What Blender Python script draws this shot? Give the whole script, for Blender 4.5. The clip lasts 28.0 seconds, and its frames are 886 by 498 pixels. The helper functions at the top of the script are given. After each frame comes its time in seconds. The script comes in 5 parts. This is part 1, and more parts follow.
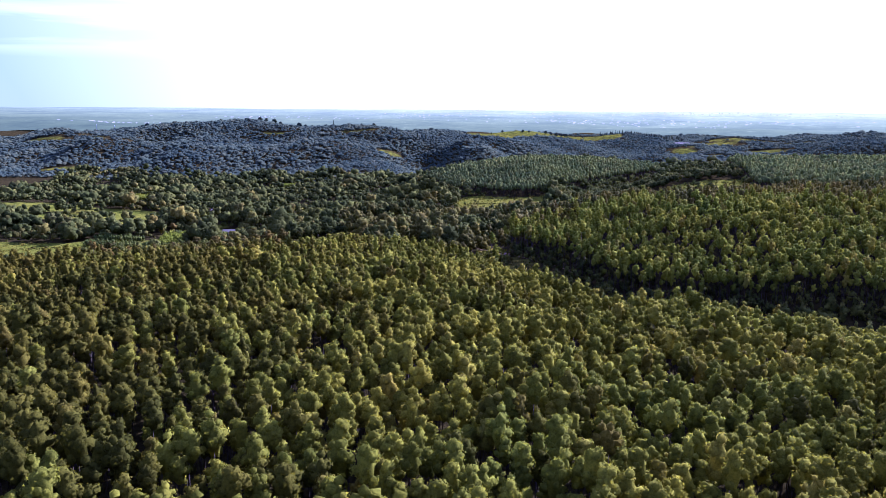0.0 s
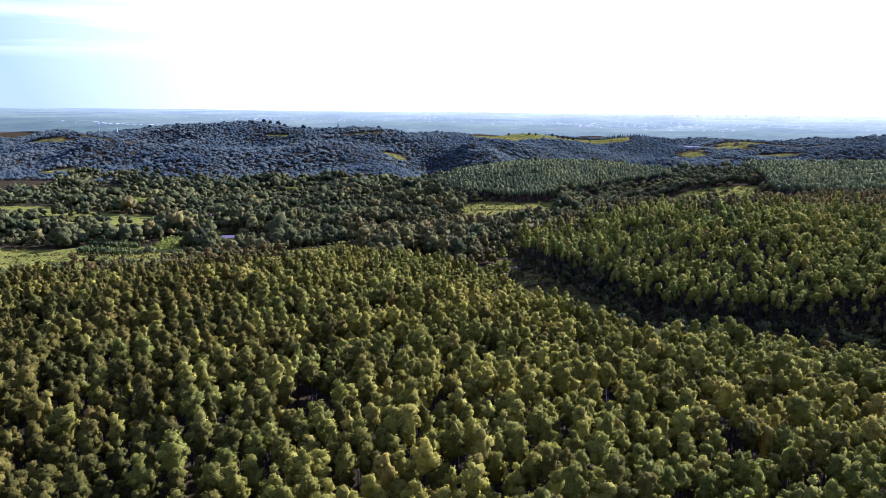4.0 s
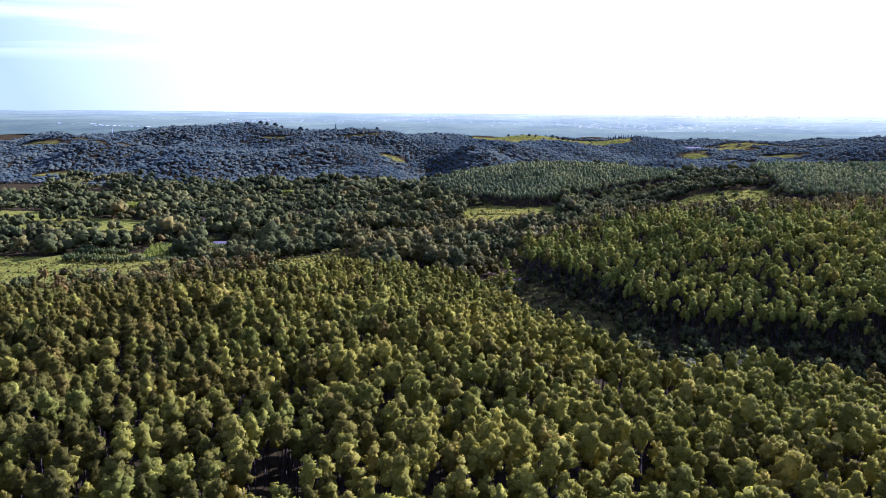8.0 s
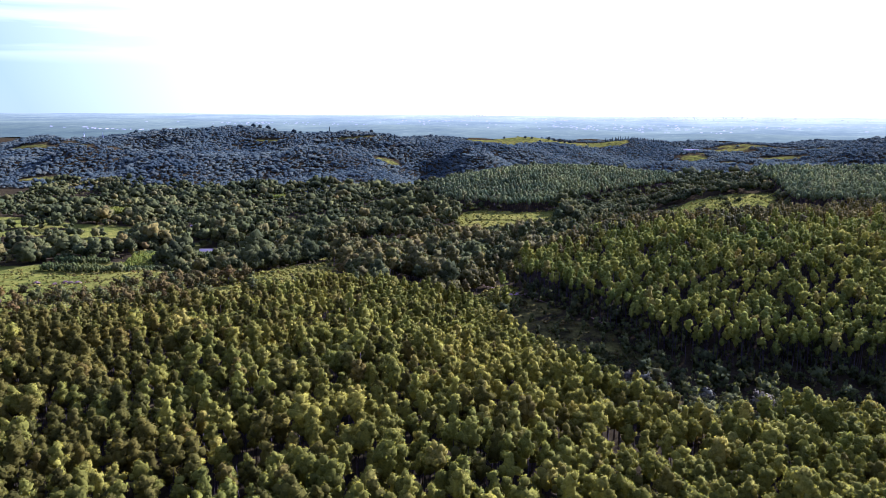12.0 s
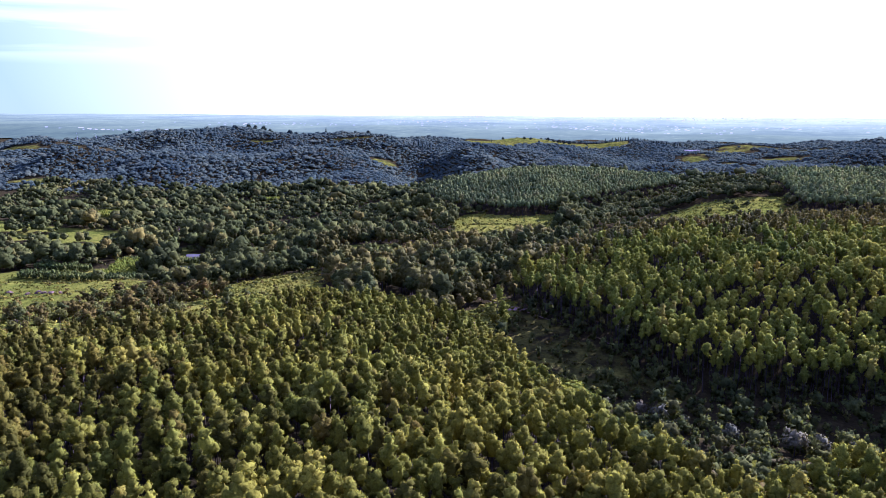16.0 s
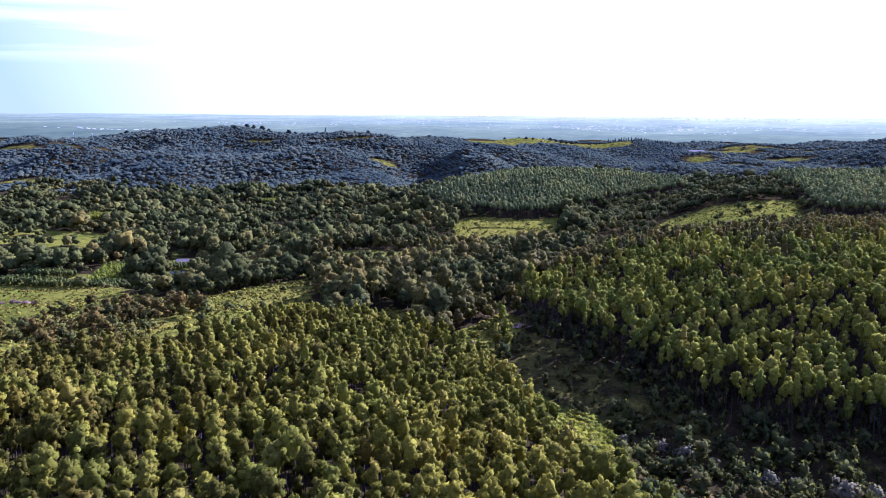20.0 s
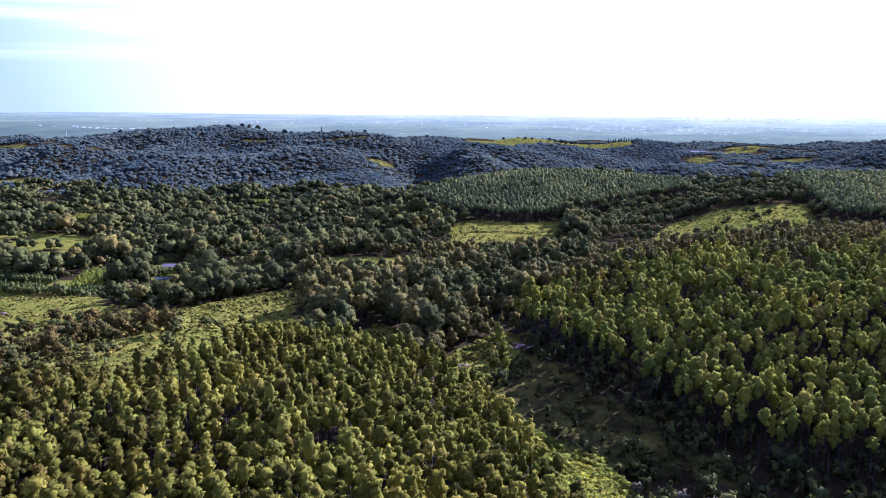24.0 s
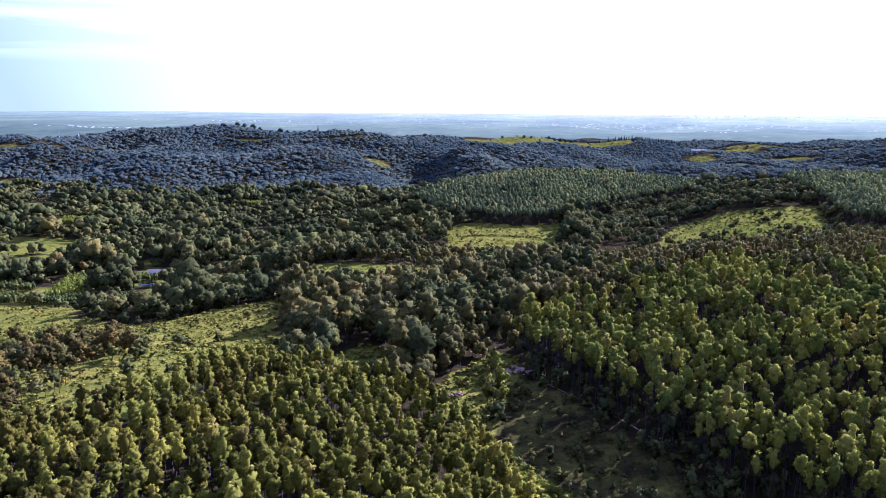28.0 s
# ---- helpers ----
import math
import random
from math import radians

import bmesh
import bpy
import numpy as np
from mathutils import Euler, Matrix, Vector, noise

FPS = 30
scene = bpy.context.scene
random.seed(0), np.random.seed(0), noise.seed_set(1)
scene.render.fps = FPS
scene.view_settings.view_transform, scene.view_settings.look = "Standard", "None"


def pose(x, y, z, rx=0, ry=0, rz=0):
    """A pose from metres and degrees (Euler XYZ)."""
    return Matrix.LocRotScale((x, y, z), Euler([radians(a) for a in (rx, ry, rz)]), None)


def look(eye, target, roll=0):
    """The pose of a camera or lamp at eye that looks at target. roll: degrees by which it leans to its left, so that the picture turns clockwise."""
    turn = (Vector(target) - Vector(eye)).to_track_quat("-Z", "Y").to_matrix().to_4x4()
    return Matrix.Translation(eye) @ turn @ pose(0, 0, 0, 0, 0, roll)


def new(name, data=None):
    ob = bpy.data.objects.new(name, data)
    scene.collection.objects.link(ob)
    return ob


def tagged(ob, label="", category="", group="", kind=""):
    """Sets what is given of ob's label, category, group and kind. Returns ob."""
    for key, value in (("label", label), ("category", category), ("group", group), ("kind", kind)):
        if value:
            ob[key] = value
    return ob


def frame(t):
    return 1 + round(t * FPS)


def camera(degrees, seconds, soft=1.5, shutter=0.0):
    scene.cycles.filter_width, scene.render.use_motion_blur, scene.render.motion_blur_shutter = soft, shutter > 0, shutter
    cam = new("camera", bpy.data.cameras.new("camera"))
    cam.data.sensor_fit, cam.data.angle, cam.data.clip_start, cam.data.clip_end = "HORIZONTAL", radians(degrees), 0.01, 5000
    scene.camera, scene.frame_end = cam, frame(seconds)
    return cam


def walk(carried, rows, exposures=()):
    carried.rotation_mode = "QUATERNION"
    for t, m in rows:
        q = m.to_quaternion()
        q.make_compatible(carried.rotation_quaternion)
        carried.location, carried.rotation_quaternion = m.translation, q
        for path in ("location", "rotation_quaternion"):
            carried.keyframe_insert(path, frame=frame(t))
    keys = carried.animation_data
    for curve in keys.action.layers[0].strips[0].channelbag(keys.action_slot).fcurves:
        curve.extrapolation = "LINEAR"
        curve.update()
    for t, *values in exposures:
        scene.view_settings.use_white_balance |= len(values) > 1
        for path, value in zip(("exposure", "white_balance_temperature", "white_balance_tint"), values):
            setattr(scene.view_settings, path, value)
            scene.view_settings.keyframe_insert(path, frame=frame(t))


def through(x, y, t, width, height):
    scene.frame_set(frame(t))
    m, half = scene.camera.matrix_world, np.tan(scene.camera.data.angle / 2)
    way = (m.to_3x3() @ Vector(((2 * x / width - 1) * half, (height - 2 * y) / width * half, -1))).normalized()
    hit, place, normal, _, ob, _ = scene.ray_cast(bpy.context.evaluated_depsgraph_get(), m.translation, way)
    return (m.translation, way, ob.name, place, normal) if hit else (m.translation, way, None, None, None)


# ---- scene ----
cam = camera(63.81, 28.0, soft=0.4)
walk(cam, [
    (0, pose(0.00, 0.00, 120.00, 78.733, -0.432, 3.568)),
    (1, pose(-0.31, 4.98, 120.21, 78.786, -0.375, 3.644)),
    (2, pose(-0.72, 10.19, 120.42, 78.833, -0.378, 3.738)),
    (3, pose(-1.31, 15.75, 120.65, 78.866, -0.472, 3.860)),
    (4, pose(-2.07, 21.43, 120.81, 78.889, -0.572, 3.991)),
    (5, pose(-2.94, 26.96, 120.85, 78.904, -0.591, 4.100)),
    (6, pose(-3.55, 32.29, 120.84, 78.920, -0.556, 4.129)),
    (7, pose(-3.61, 37.48, 120.86, 78.945, -0.511, 4.042)),
    (8, pose(-3.39, 42.58, 120.96, 78.979, -0.461, 3.915)),
    (9, pose(-3.20, 47.68, 121.15, 79.018, -0.402, 3.827)),
    (10, pose(-3.08, 52.81, 121.31, 79.060, -0.354, 3.756)),
    (11, pose(-2.98, 58.04, 121.35, 79.101, -0.333, 3.670)),
    (12, pose(-2.82, 63.44, 121.30, 79.135, -0.320, 3.592)),
    (13, pose(-2.53, 69.07, 121.20, 79.157, -0.297, 3.546)),
    (14, pose(-2.22, 74.72, 121.12, 79.170, -0.283, 3.523)),
    (15, pose(-1.99, 80.20, 121.10, 79.179, -0.294, 3.509)),
    (16, pose(-1.84, 85.64, 121.15, 79.180, -0.308, 3.504)),
    (17, pose(-1.76, 91.19, 121.24, 79.174, -0.306, 3.515)),
    (18, pose(-1.73, 96.84, 121.23, 79.168, -0.303, 3.543)),
    (19, pose(-1.73, 102.51, 121.04, 79.170, -0.319, 3.587)),
    (20, pose(-1.77, 108.05, 120.87, 79.163, -0.349, 3.628)),
    (21, pose(-1.83, 113.35, 120.90, 79.137, -0.384, 3.648)),
    (22, pose(-1.75, 118.58, 121.01, 79.114, -0.418, 3.641)),
    (23, pose(-1.40, 123.89, 121.07, 79.114, -0.443, 3.605)),
    (24, pose(-0.98, 129.21, 121.14, 79.118, -0.449, 3.551)),
    (25, pose(-0.72, 134.44, 121.28, 79.103, -0.428, 3.497)),
    (26, pose(-0.52, 139.61, 121.46, 79.070, -0.397, 3.459)),
    (27, pose(-0.28, 144.80, 121.62, 79.029, -0.374, 3.451)),
    (28, pose(-0.00, 150.00, 121.75, 78.982, -0.357, 3.460)),
], exposures=[(0, 2.4, 4470, 57), (28, 2.4, 4470, 57)])

# ---- world and sun ----
SUN_AZIMUTH, SUN_HEIGHT = 41.0, 27.5


def build_world():
    world = bpy.data.worlds.new("sky")
    scene.world = world
    world.use_nodes = True
    nt = world.node_tree
    bg = nt.nodes["Background"]
    sky = nt.nodes.new("ShaderNodeTexSky")
    sky.sky_type, sky.sun_disc = "NISHITA", False
    sky.sun_elevation, sky.sun_rotation = radians(SUN_HEIGHT), radians(SUN_AZIMUTH)
    sky.altitude, sky.air_density, sky.dust_density, sky.ozone_density = 900, 1.0, 0.3, 2.2
    # thin cirrus drawn out along the wind, all round the sky
    co = nt.nodes.new("ShaderNodeTexCoord")
    mapp = nt.nodes.new("ShaderNodeMapping")
    mapp.inputs["Rotation"].default_value = (0, radians(4), 0)
    mapp.inputs["Scale"].default_value = (2.4, 2.4, 36)
    nt.links.new(co.outputs["Generated"], mapp.inputs[0])
    noi = nt.nodes.new("ShaderNodeTexNoise")
    noi.inputs["Scale"].default_value, noi.inputs["Detail"].default_value = 1.1, 6
    noi.inputs["Distortion"].default_value = 0.4
    nt.links.new(mapp.outputs[0], noi.inputs["Vector"])
    ramp = nt.nodes.new("ShaderNodeMapRange")
    ramp.inputs[1].default_value, ramp.inputs[2].default_value = 0.40, 0.58
    ramp.inputs[3].default_value, ramp.inputs[4].default_value = 0.0, 0.85
    nt.links.new(noi.outputs["Fac"], ramp.inputs[0])
    sep = nt.nodes.new("ShaderNodeSeparateXYZ")
    nt.links.new(co.outputs["Generated"], sep.inputs[0])
    low = nt.nodes.new("ShaderNodeMapRange")
    low.inputs[1].default_value, low.inputs[2].default_value = 0.18, 0.45
    low.inputs[3].default_value, low.inputs[4].default_value = 0.95, 0.0
    nt.links.new(sep.outputs["Z"], low.inputs[0])
    high = nt.nodes.new("ShaderNodeMapRange")
    high.inputs[1].default_value, high.inputs[2].default_value = 0.055, 0.085
    nt.links.new(sep.outputs["Z"], high.inputs[0])
    fac = nt.nodes.new("ShaderNodeMath")
    fac.operation = "MULTIPLY"
    nt.links.new(ramp.outputs[0], fac.inputs[0])
    nt.links.new(high.outputs[0], fac.inputs[1])
    mix = nt.nodes.new("ShaderNodeMix")
    mix.data_type = "RGBA"
    mix.inputs["B"].default_value = (4.5, 4.8, 5.2, 1)
    nt.links.new(fac.outputs[0], mix.inputs["Factor"])
    pale = nt.nodes.new("ShaderNodeMix")
    pale.data_type = "RGBA"
    # bright air towards the sun, bluer air away from it
    toward = nt.nodes.new("ShaderNodeVectorMath")
    toward.operation = "DOT_PRODUCT"
    a, e = radians(SUN_AZIMUTH), radians(SUN_HEIGHT)
    toward.inputs[1].default_value = (math.sin(a) * math.cos(e), math.cos(a) * math.cos(e), math.sin(e))
    nt.links.new(co.outputs["Generated"], toward.inputs[0])
    glare = nt.nodes.new("ShaderNodeMapRange")
    glare.inputs[1].default_value, glare.inputs[2].default_value = 0.24, 0.56
    nt.links.new(toward.outputs["Value"], glare.inputs[0])
    air = nt.nodes.new("ShaderNodeMix")
    air.data_type = "RGBA"
    air.inputs["A"].default_value = (2.07, 2.54, 2.66, 1)
    air.inputs["B"].default_value = (5.3, 5.45, 5.45, 1)
    nt.links.new(glare.outputs[0], air.inputs["Factor"])
    nt.links.new(air.outputs["Result"], pale.inputs["B"])
    nt.links.new(low.outputs[0], pale.inputs["Factor"])
    deep = nt.nodes.new("ShaderNodeMix")
    deep.data_type, deep.blend_type = "RGBA", "MULTIPLY"
    deep.inputs["Factor"].default_value = 1.0
    deep.inputs["B"].default_value = (0.82, 0.96, 1.65, 1)
    nt.links.new(sky.outputs[0], deep.inputs["A"])
    nt.links.new(deep.outputs["Result"], pale.inputs["A"])
    nt.links.new(pale.outputs["Result"], mix.inputs["A"])
    nt.links.new(mix.outputs["Result"], bg.inputs["Color"])
    bg.inputs["Strength"].default_value = 0.06
    lamp = bpy.data.lights.new("sun", "SUN")
    lamp.energy, lamp.angle, lamp.color = 5.0, radians(0.55), (1.0, 0.93, 0.79)
    sun = new("sun", lamp)
    a, e = radians(SUN_AZIMUTH), radians(SUN_HEIGHT)
    way = Vector((math.sin(a) * math.cos(e), math.cos(a) * math.cos(e), math.sin(e)))
    sun.matrix_world = look(way * 300 + Vector((0, 0, 200)), (0, 0, 200))


build_world()


# ---- materials ----
def material(name):
    m = bpy.data.materials.new(name)
    m.use_nodes = True
    nt = m.node_tree
    return m, nt, nt.nodes["Principled BSDF"]


def node(nt, kind, **values):
    n = nt.nodes.new(kind)
    for key, value in values.items():
        n.inputs[key].default_value = value
    return n


def noise_at(nt, scale, detail=4.0, rough=0.55):
    geo = nt.nodes.new("ShaderNodeNewGeometry")
    n = node(nt, "ShaderNodeTexNoise", Scale=scale, Detail=detail, Roughness=rough)
    nt.links.new(geo.outputs["Position"], n.inputs["Vector"])
    return n.outputs["Fac"]


def ramp_of(nt, fac, stops):
    r = nt.nodes.new("ShaderNodeValToRGB")
    while len(r.color_ramp.elements) < len(stops):
        r.color_ramp.elements.new(0.5)
    for el, (at, col) in zip(r.color_ramp.elements, stops):
        el.position, el.color = at, (*col, 1)
    nt.links.new(fac, r.inputs[0])
    return r.outputs[0]


def mixed(nt, fac, a, b, blend="MIX"):
    m = nt.nodes.new("ShaderNodeMix")
    m.data_type, m.blend_type = "RGBA", blend
    for key, v in (("Factor", fac), ("A", a), ("B", b)):
        if isinstance(v, (int, float)):
            m.inputs[key].default_value = v
        elif isinstance(v, tuple):
            m.inputs[key].default_value = (*v, 1)
        else:
            nt.links.new(v, m.inputs[key])
    return m.outputs["Result"]


def maths(nt, op, a, b):
    m = nt.nodes.new("ShaderNodeMath")
    m.operation = op
    for n, v in enumerate((a, b)):
        if isinstance(v, (int, float)):
            m.inputs[n].default_value = v
        else:
            nt.links.new(v, m.inputs[n])
    return m.outputs[0]


def foliage(name, dark, mid, light, accent, through=0.3, rough=0.55, gloss=0.35, grain_scale=2.2, crisp=1.0, stands=1.0):
    """Leaves: each tree has its own tone, each spray its own shade; thin enough to let sun through."""
    m, nt, bsdf = material(name)
    att = nt.nodes.new("ShaderNodeAttribute")
    att.attribute_name = "tone"
    info = nt.nodes.new("ShaderNodeObjectInfo")
    geo = nt.nodes.new("ShaderNodeNewGeometry")
    tone = maths(nt, "FRACT", maths(nt, "ADD", att.outputs["Fac"], info.outputs["Random"]), 0.0)
    col = ramp_of(nt, tone, [(0.0, dark), (0.45, mid), (0.86, light), (1.0, accent)])
    leaf = ramp_of(nt, geo.outputs["Random Per Island"], [(0.0, (0.76, 0.76, 0.78)), (1.0, (1.18, 1.18, 1.12))])
    col = mixed(nt, crisp, col, leaf, "MULTIPLY")
    patch = ramp_of(nt, noise_at(nt, 0.035, 3), [(0.3, (0.76, 0.84, 0.9)), (0.7, (1.2, 1.1, 0.95))])
    col = mixed(nt, 1.0, col, patch, "MULTIPLY")
    broad = ramp_of(nt, noise_at(nt, 0.009, 3), [(0.36, (0.72, 0.76, 0.82)), (0.64, (1.2, 1.16, 1.06))])
    col = mixed(nt, stands, col, broad, "MULTIPLY")
    fleck = ramp_of(nt, noise_at(nt, grain_scale * 1.3, 4, 0.75), [(0.32, (0.58, 0.6, 0.62)), (0.5, (1.0, 1.0, 1.0)), (0.68, (1.34, 1.3, 1.2))])
    col = mixed(nt, crisp, col, fleck, "MULTIPLY")
    nt.links.new(col, bsdf.inputs["Base Color"])
    bsdf.inputs["Roughness"].default_value = rough
    bsdf.inputs["Specular IOR Level"].default_value = gloss * 0.2
    grain = noise_at(nt, grain_scale, 3, 0.7)
    bump = node(nt, "ShaderNodeBump", Strength=0.9, Distance=0.5 / grain_scale)
    nt.links.new(grain, bump.inputs["Height"])
    nt.links.new(bump.outputs[0], bsdf.inputs["Normal"])
    tr = nt.nodes.new("ShaderNodeBsdfTranslucent")
    nt.links.new(mixed(nt, 1.0, col, (1.5, 1.45, 0.55), "MULTIPLY"), tr.inputs["Color"])
    mx = nt.nodes.new("ShaderNodeMixShader")
    mx.inputs[0].default_value = through
    nt.links.new(bsdf.outputs[0], mx.inputs[1])
    nt.links.new(tr.outputs[0], mx.inputs[2])
    nt.links.new(mx.outputs[0], nt.nodes["Material Output"].inputs["Surface"])
    return m


def bark(name, a, b):
    m, nt, bsdf = material(name)
    nt.links.new(ramp_of(nt, noise_at(nt, 3.0, 5), [(0.3, a), (0.7, b)]), bsdf.inputs["Base Color"])
    bsdf.inputs["Roughness"].default_value = 0.85
    bsdf.inputs["Specular IOR Level"].default_value = 0.08
    return m


def ground_material():
    m, nt, bsdf = material("grass_and_litter")
    att = nt.nodes.new("ShaderNodeAttribute")
    att.attribute_name = "cover"
    fine, mid, broad = noise_at(nt, 0.9, 6, 0.7), noise_at(nt, 0.12, 5, 0.6), noise_at(nt, 0.015, 4)
    grass = ramp_of(nt, mid, [(0.3, (0.032, 0.034, 0.005)), (0.4, (0.066, 0.069, 0.008)), (0.54, (0.097, 0.096, 0.011)), (0.7, (0.114, 0.103, 0.014))])
    grass = mixed(nt, 1.0, grass, ramp_of(nt, fine, [(0.34, (0.45, 0.5, 0.5)), (0.66, (1.3, 1.25, 1.15))]), "MULTIPLY")
    grass = mixed(nt, 1.0, grass, ramp_of(nt, broad, [(0.3, (0.85, 0.95, 0.8)), (0.7, (1.2, 1.1, 1.1))]), "MULTIPLY")
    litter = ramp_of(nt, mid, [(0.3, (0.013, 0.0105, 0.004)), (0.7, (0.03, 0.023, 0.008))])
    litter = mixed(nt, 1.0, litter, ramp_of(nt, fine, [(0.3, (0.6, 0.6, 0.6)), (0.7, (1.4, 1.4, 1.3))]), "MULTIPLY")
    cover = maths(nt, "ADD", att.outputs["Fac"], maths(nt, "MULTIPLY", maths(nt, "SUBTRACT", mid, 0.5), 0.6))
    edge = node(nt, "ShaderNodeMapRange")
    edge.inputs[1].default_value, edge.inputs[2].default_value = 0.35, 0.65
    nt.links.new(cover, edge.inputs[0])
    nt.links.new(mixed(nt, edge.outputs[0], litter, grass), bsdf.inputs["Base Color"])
    bsdf.inputs["Roughness"].default_value = 0.95
    bsdf.inputs["Specular IOR Level"].default_value = 0.0
    bump = node(nt, "ShaderNodeBump", Strength=0.8, Distance=0.4)
    nt.links.new(fine, bump.inputs["Height"])
    nt.links.new(bump.outputs[0], bsdf.inputs["Normal"])
    return m


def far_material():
    """Plain and towns tens of kilometres off; the bright air before them is put into a glowing colour."""
    m, nt, bsdf = material("glowing_hazy_plain")
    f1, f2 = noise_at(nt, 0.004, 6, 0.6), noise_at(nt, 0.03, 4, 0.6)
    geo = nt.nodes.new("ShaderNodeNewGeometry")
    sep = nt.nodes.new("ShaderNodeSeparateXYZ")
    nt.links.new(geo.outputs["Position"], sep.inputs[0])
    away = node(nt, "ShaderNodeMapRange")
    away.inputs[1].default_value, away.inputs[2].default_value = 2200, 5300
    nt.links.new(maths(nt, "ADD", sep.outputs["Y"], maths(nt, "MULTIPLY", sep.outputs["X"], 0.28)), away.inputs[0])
    # painted haze: paler with distance, and rightwards for the sun's glare
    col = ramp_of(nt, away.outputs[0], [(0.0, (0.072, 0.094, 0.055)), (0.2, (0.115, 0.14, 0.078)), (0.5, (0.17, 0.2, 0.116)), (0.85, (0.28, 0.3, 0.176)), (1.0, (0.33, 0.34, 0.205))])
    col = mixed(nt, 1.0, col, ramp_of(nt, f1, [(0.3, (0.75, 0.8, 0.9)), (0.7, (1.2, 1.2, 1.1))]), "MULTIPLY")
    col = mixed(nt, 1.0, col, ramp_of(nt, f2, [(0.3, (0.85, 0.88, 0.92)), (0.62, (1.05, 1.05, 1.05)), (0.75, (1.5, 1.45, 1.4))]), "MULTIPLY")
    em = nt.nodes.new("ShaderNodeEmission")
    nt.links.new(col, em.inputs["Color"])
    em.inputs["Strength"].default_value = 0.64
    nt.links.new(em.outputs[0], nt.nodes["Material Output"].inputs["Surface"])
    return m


GUM = foliage("gum_leaves", (0.086, 0.086, 0.009), (0.125, 0.122, 0.012), (0.172, 0.165, 0.016), (0.166, 0.143, 0.018), 0.46, 0.85, 0.04, 2.6, stands=0.2)
# browner gum leaves, darkened as well to dim the stand's left side
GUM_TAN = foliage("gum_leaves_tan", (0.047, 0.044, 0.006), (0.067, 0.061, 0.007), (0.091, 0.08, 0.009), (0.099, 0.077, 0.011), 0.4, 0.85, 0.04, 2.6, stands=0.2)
GUM_B = foliage("gum_leaves_old", (0.1, 0.114, 0.014), (0.145, 0.156, 0.017), (0.19, 0.192, 0.021), (0.175, 0.152, 0.024), 0.46, 0.85, 0.04, 1.8, stands=0.2)
MIXED = foliage("mixed_leaves", (0.07, 0.064, 0.015), (0.098, 0.088, 0.018), (0.122, 0.105, 0.021), (0.13, 0.098, 0.023), 0.4, 0.8, 0.05, 1.4)
WOOD = foliage("broad_leaves", (0.04, 0.046, 0.013), (0.063, 0.07, 0.017), (0.088, 0.092, 0.021), (0.1, 0.09, 0.023), 0.38, 0.85, 0.02, 1.0)
# haze over the far range is put into these bluer leaf tones
FAR = foliage("far_leaves_hazed", (0.036, 0.05, 0.036), (0.046, 0.06, 0.041), (0.055, 0.067, 0.043), (0.066, 0.073, 0.043), 0.18, 0.95, 0.0, 0.35, 0.25)
GUM_FAR = foliage("gum_leaves_far", (0.074, 0.092, 0.028), (0.104, 0.122, 0.034), (0.13, 0.14, 0.038), (0.13, 0.122, 0.038), 0.22, 0.95, 0.0, 1.0)
BUSH = foliage("bright_leaves", (0.096, 0.114, 0.01), (0.13, 0.145, 0.012), (0.166, 0.174, 0.015), (0.176, 0.166, 0.018), 0.4, 0.8, 0.06)
HEDGE = foliage("hedge_leaves", (0.036, 0.048, 0.01), (0.055, 0.068, 0.013), (0.08, 0.094, 0.017), (0.088, 0.09, 0.02), 0.2, 0.8, 0.06)
SCRUB = foliage("scrub_leaves", (0.036, 0.032, 0.007), (0.056, 0.046, 0.009), (0.074, 0.056, 0.011), (0.08, 0.053, 0.012), 0.2, 0.8, 0.06)
TUFT = foliage("coarse_grass", (0.075, 0.075, 0.008), (0.115, 0.108, 0.011), (0.15, 0.132, 0.016), (0.165, 0.132, 0.022), 0.2, 0.9, 0.02)
PALE = foliage("pale_leaves", (0.06, 0.062, 0.034), (0.085, 0.084, 0.044), (0.105, 0.098, 0.052), (0.11, 0.094, 0.052), 0.2, 0.85, 0.02)
BARK = bark("bark", (0.022, 0.016, 0.012), (0.05, 0.037, 0.027))
GROUND = ground_material()
FARPLAIN = far_material()

# ---- the lie of the land: knolls and hollows, x, y and height ----
NEAR_RIDGE = (
    (-20, -100, 74.0), (-150, -50, 72.0), (150, -50, 72.0), (-20, 0, 74.0), (-60, 60, 73.0), (-20, 60, 73.0),
    (50, 60, 70.0), (-20, 100, 71.0), (-70, 100, 70.0), (50, 110, 67.1), (80, 130, 64.7), (-20, 160, 67.1),
    (95, 170, 56.4), (-100, 170, 66.1), (150, 180, 50.4), (35, 185, 62.9), (10, 200, 63.8), (250, 200, 30.0),
    (-30, 200, 64.6), (-80, 200, 64.1), (100, 205, 51.6), (60, 215, 52.8), (-140, 215, 65.1), (0, 220, 58.6),
    (170, 230, 37.3), (130, 230, 40.4), (35, 235, 45.5), (-110, 240, 60.0), (70, 240, 44.4), (-60, 245, 59.4),
)
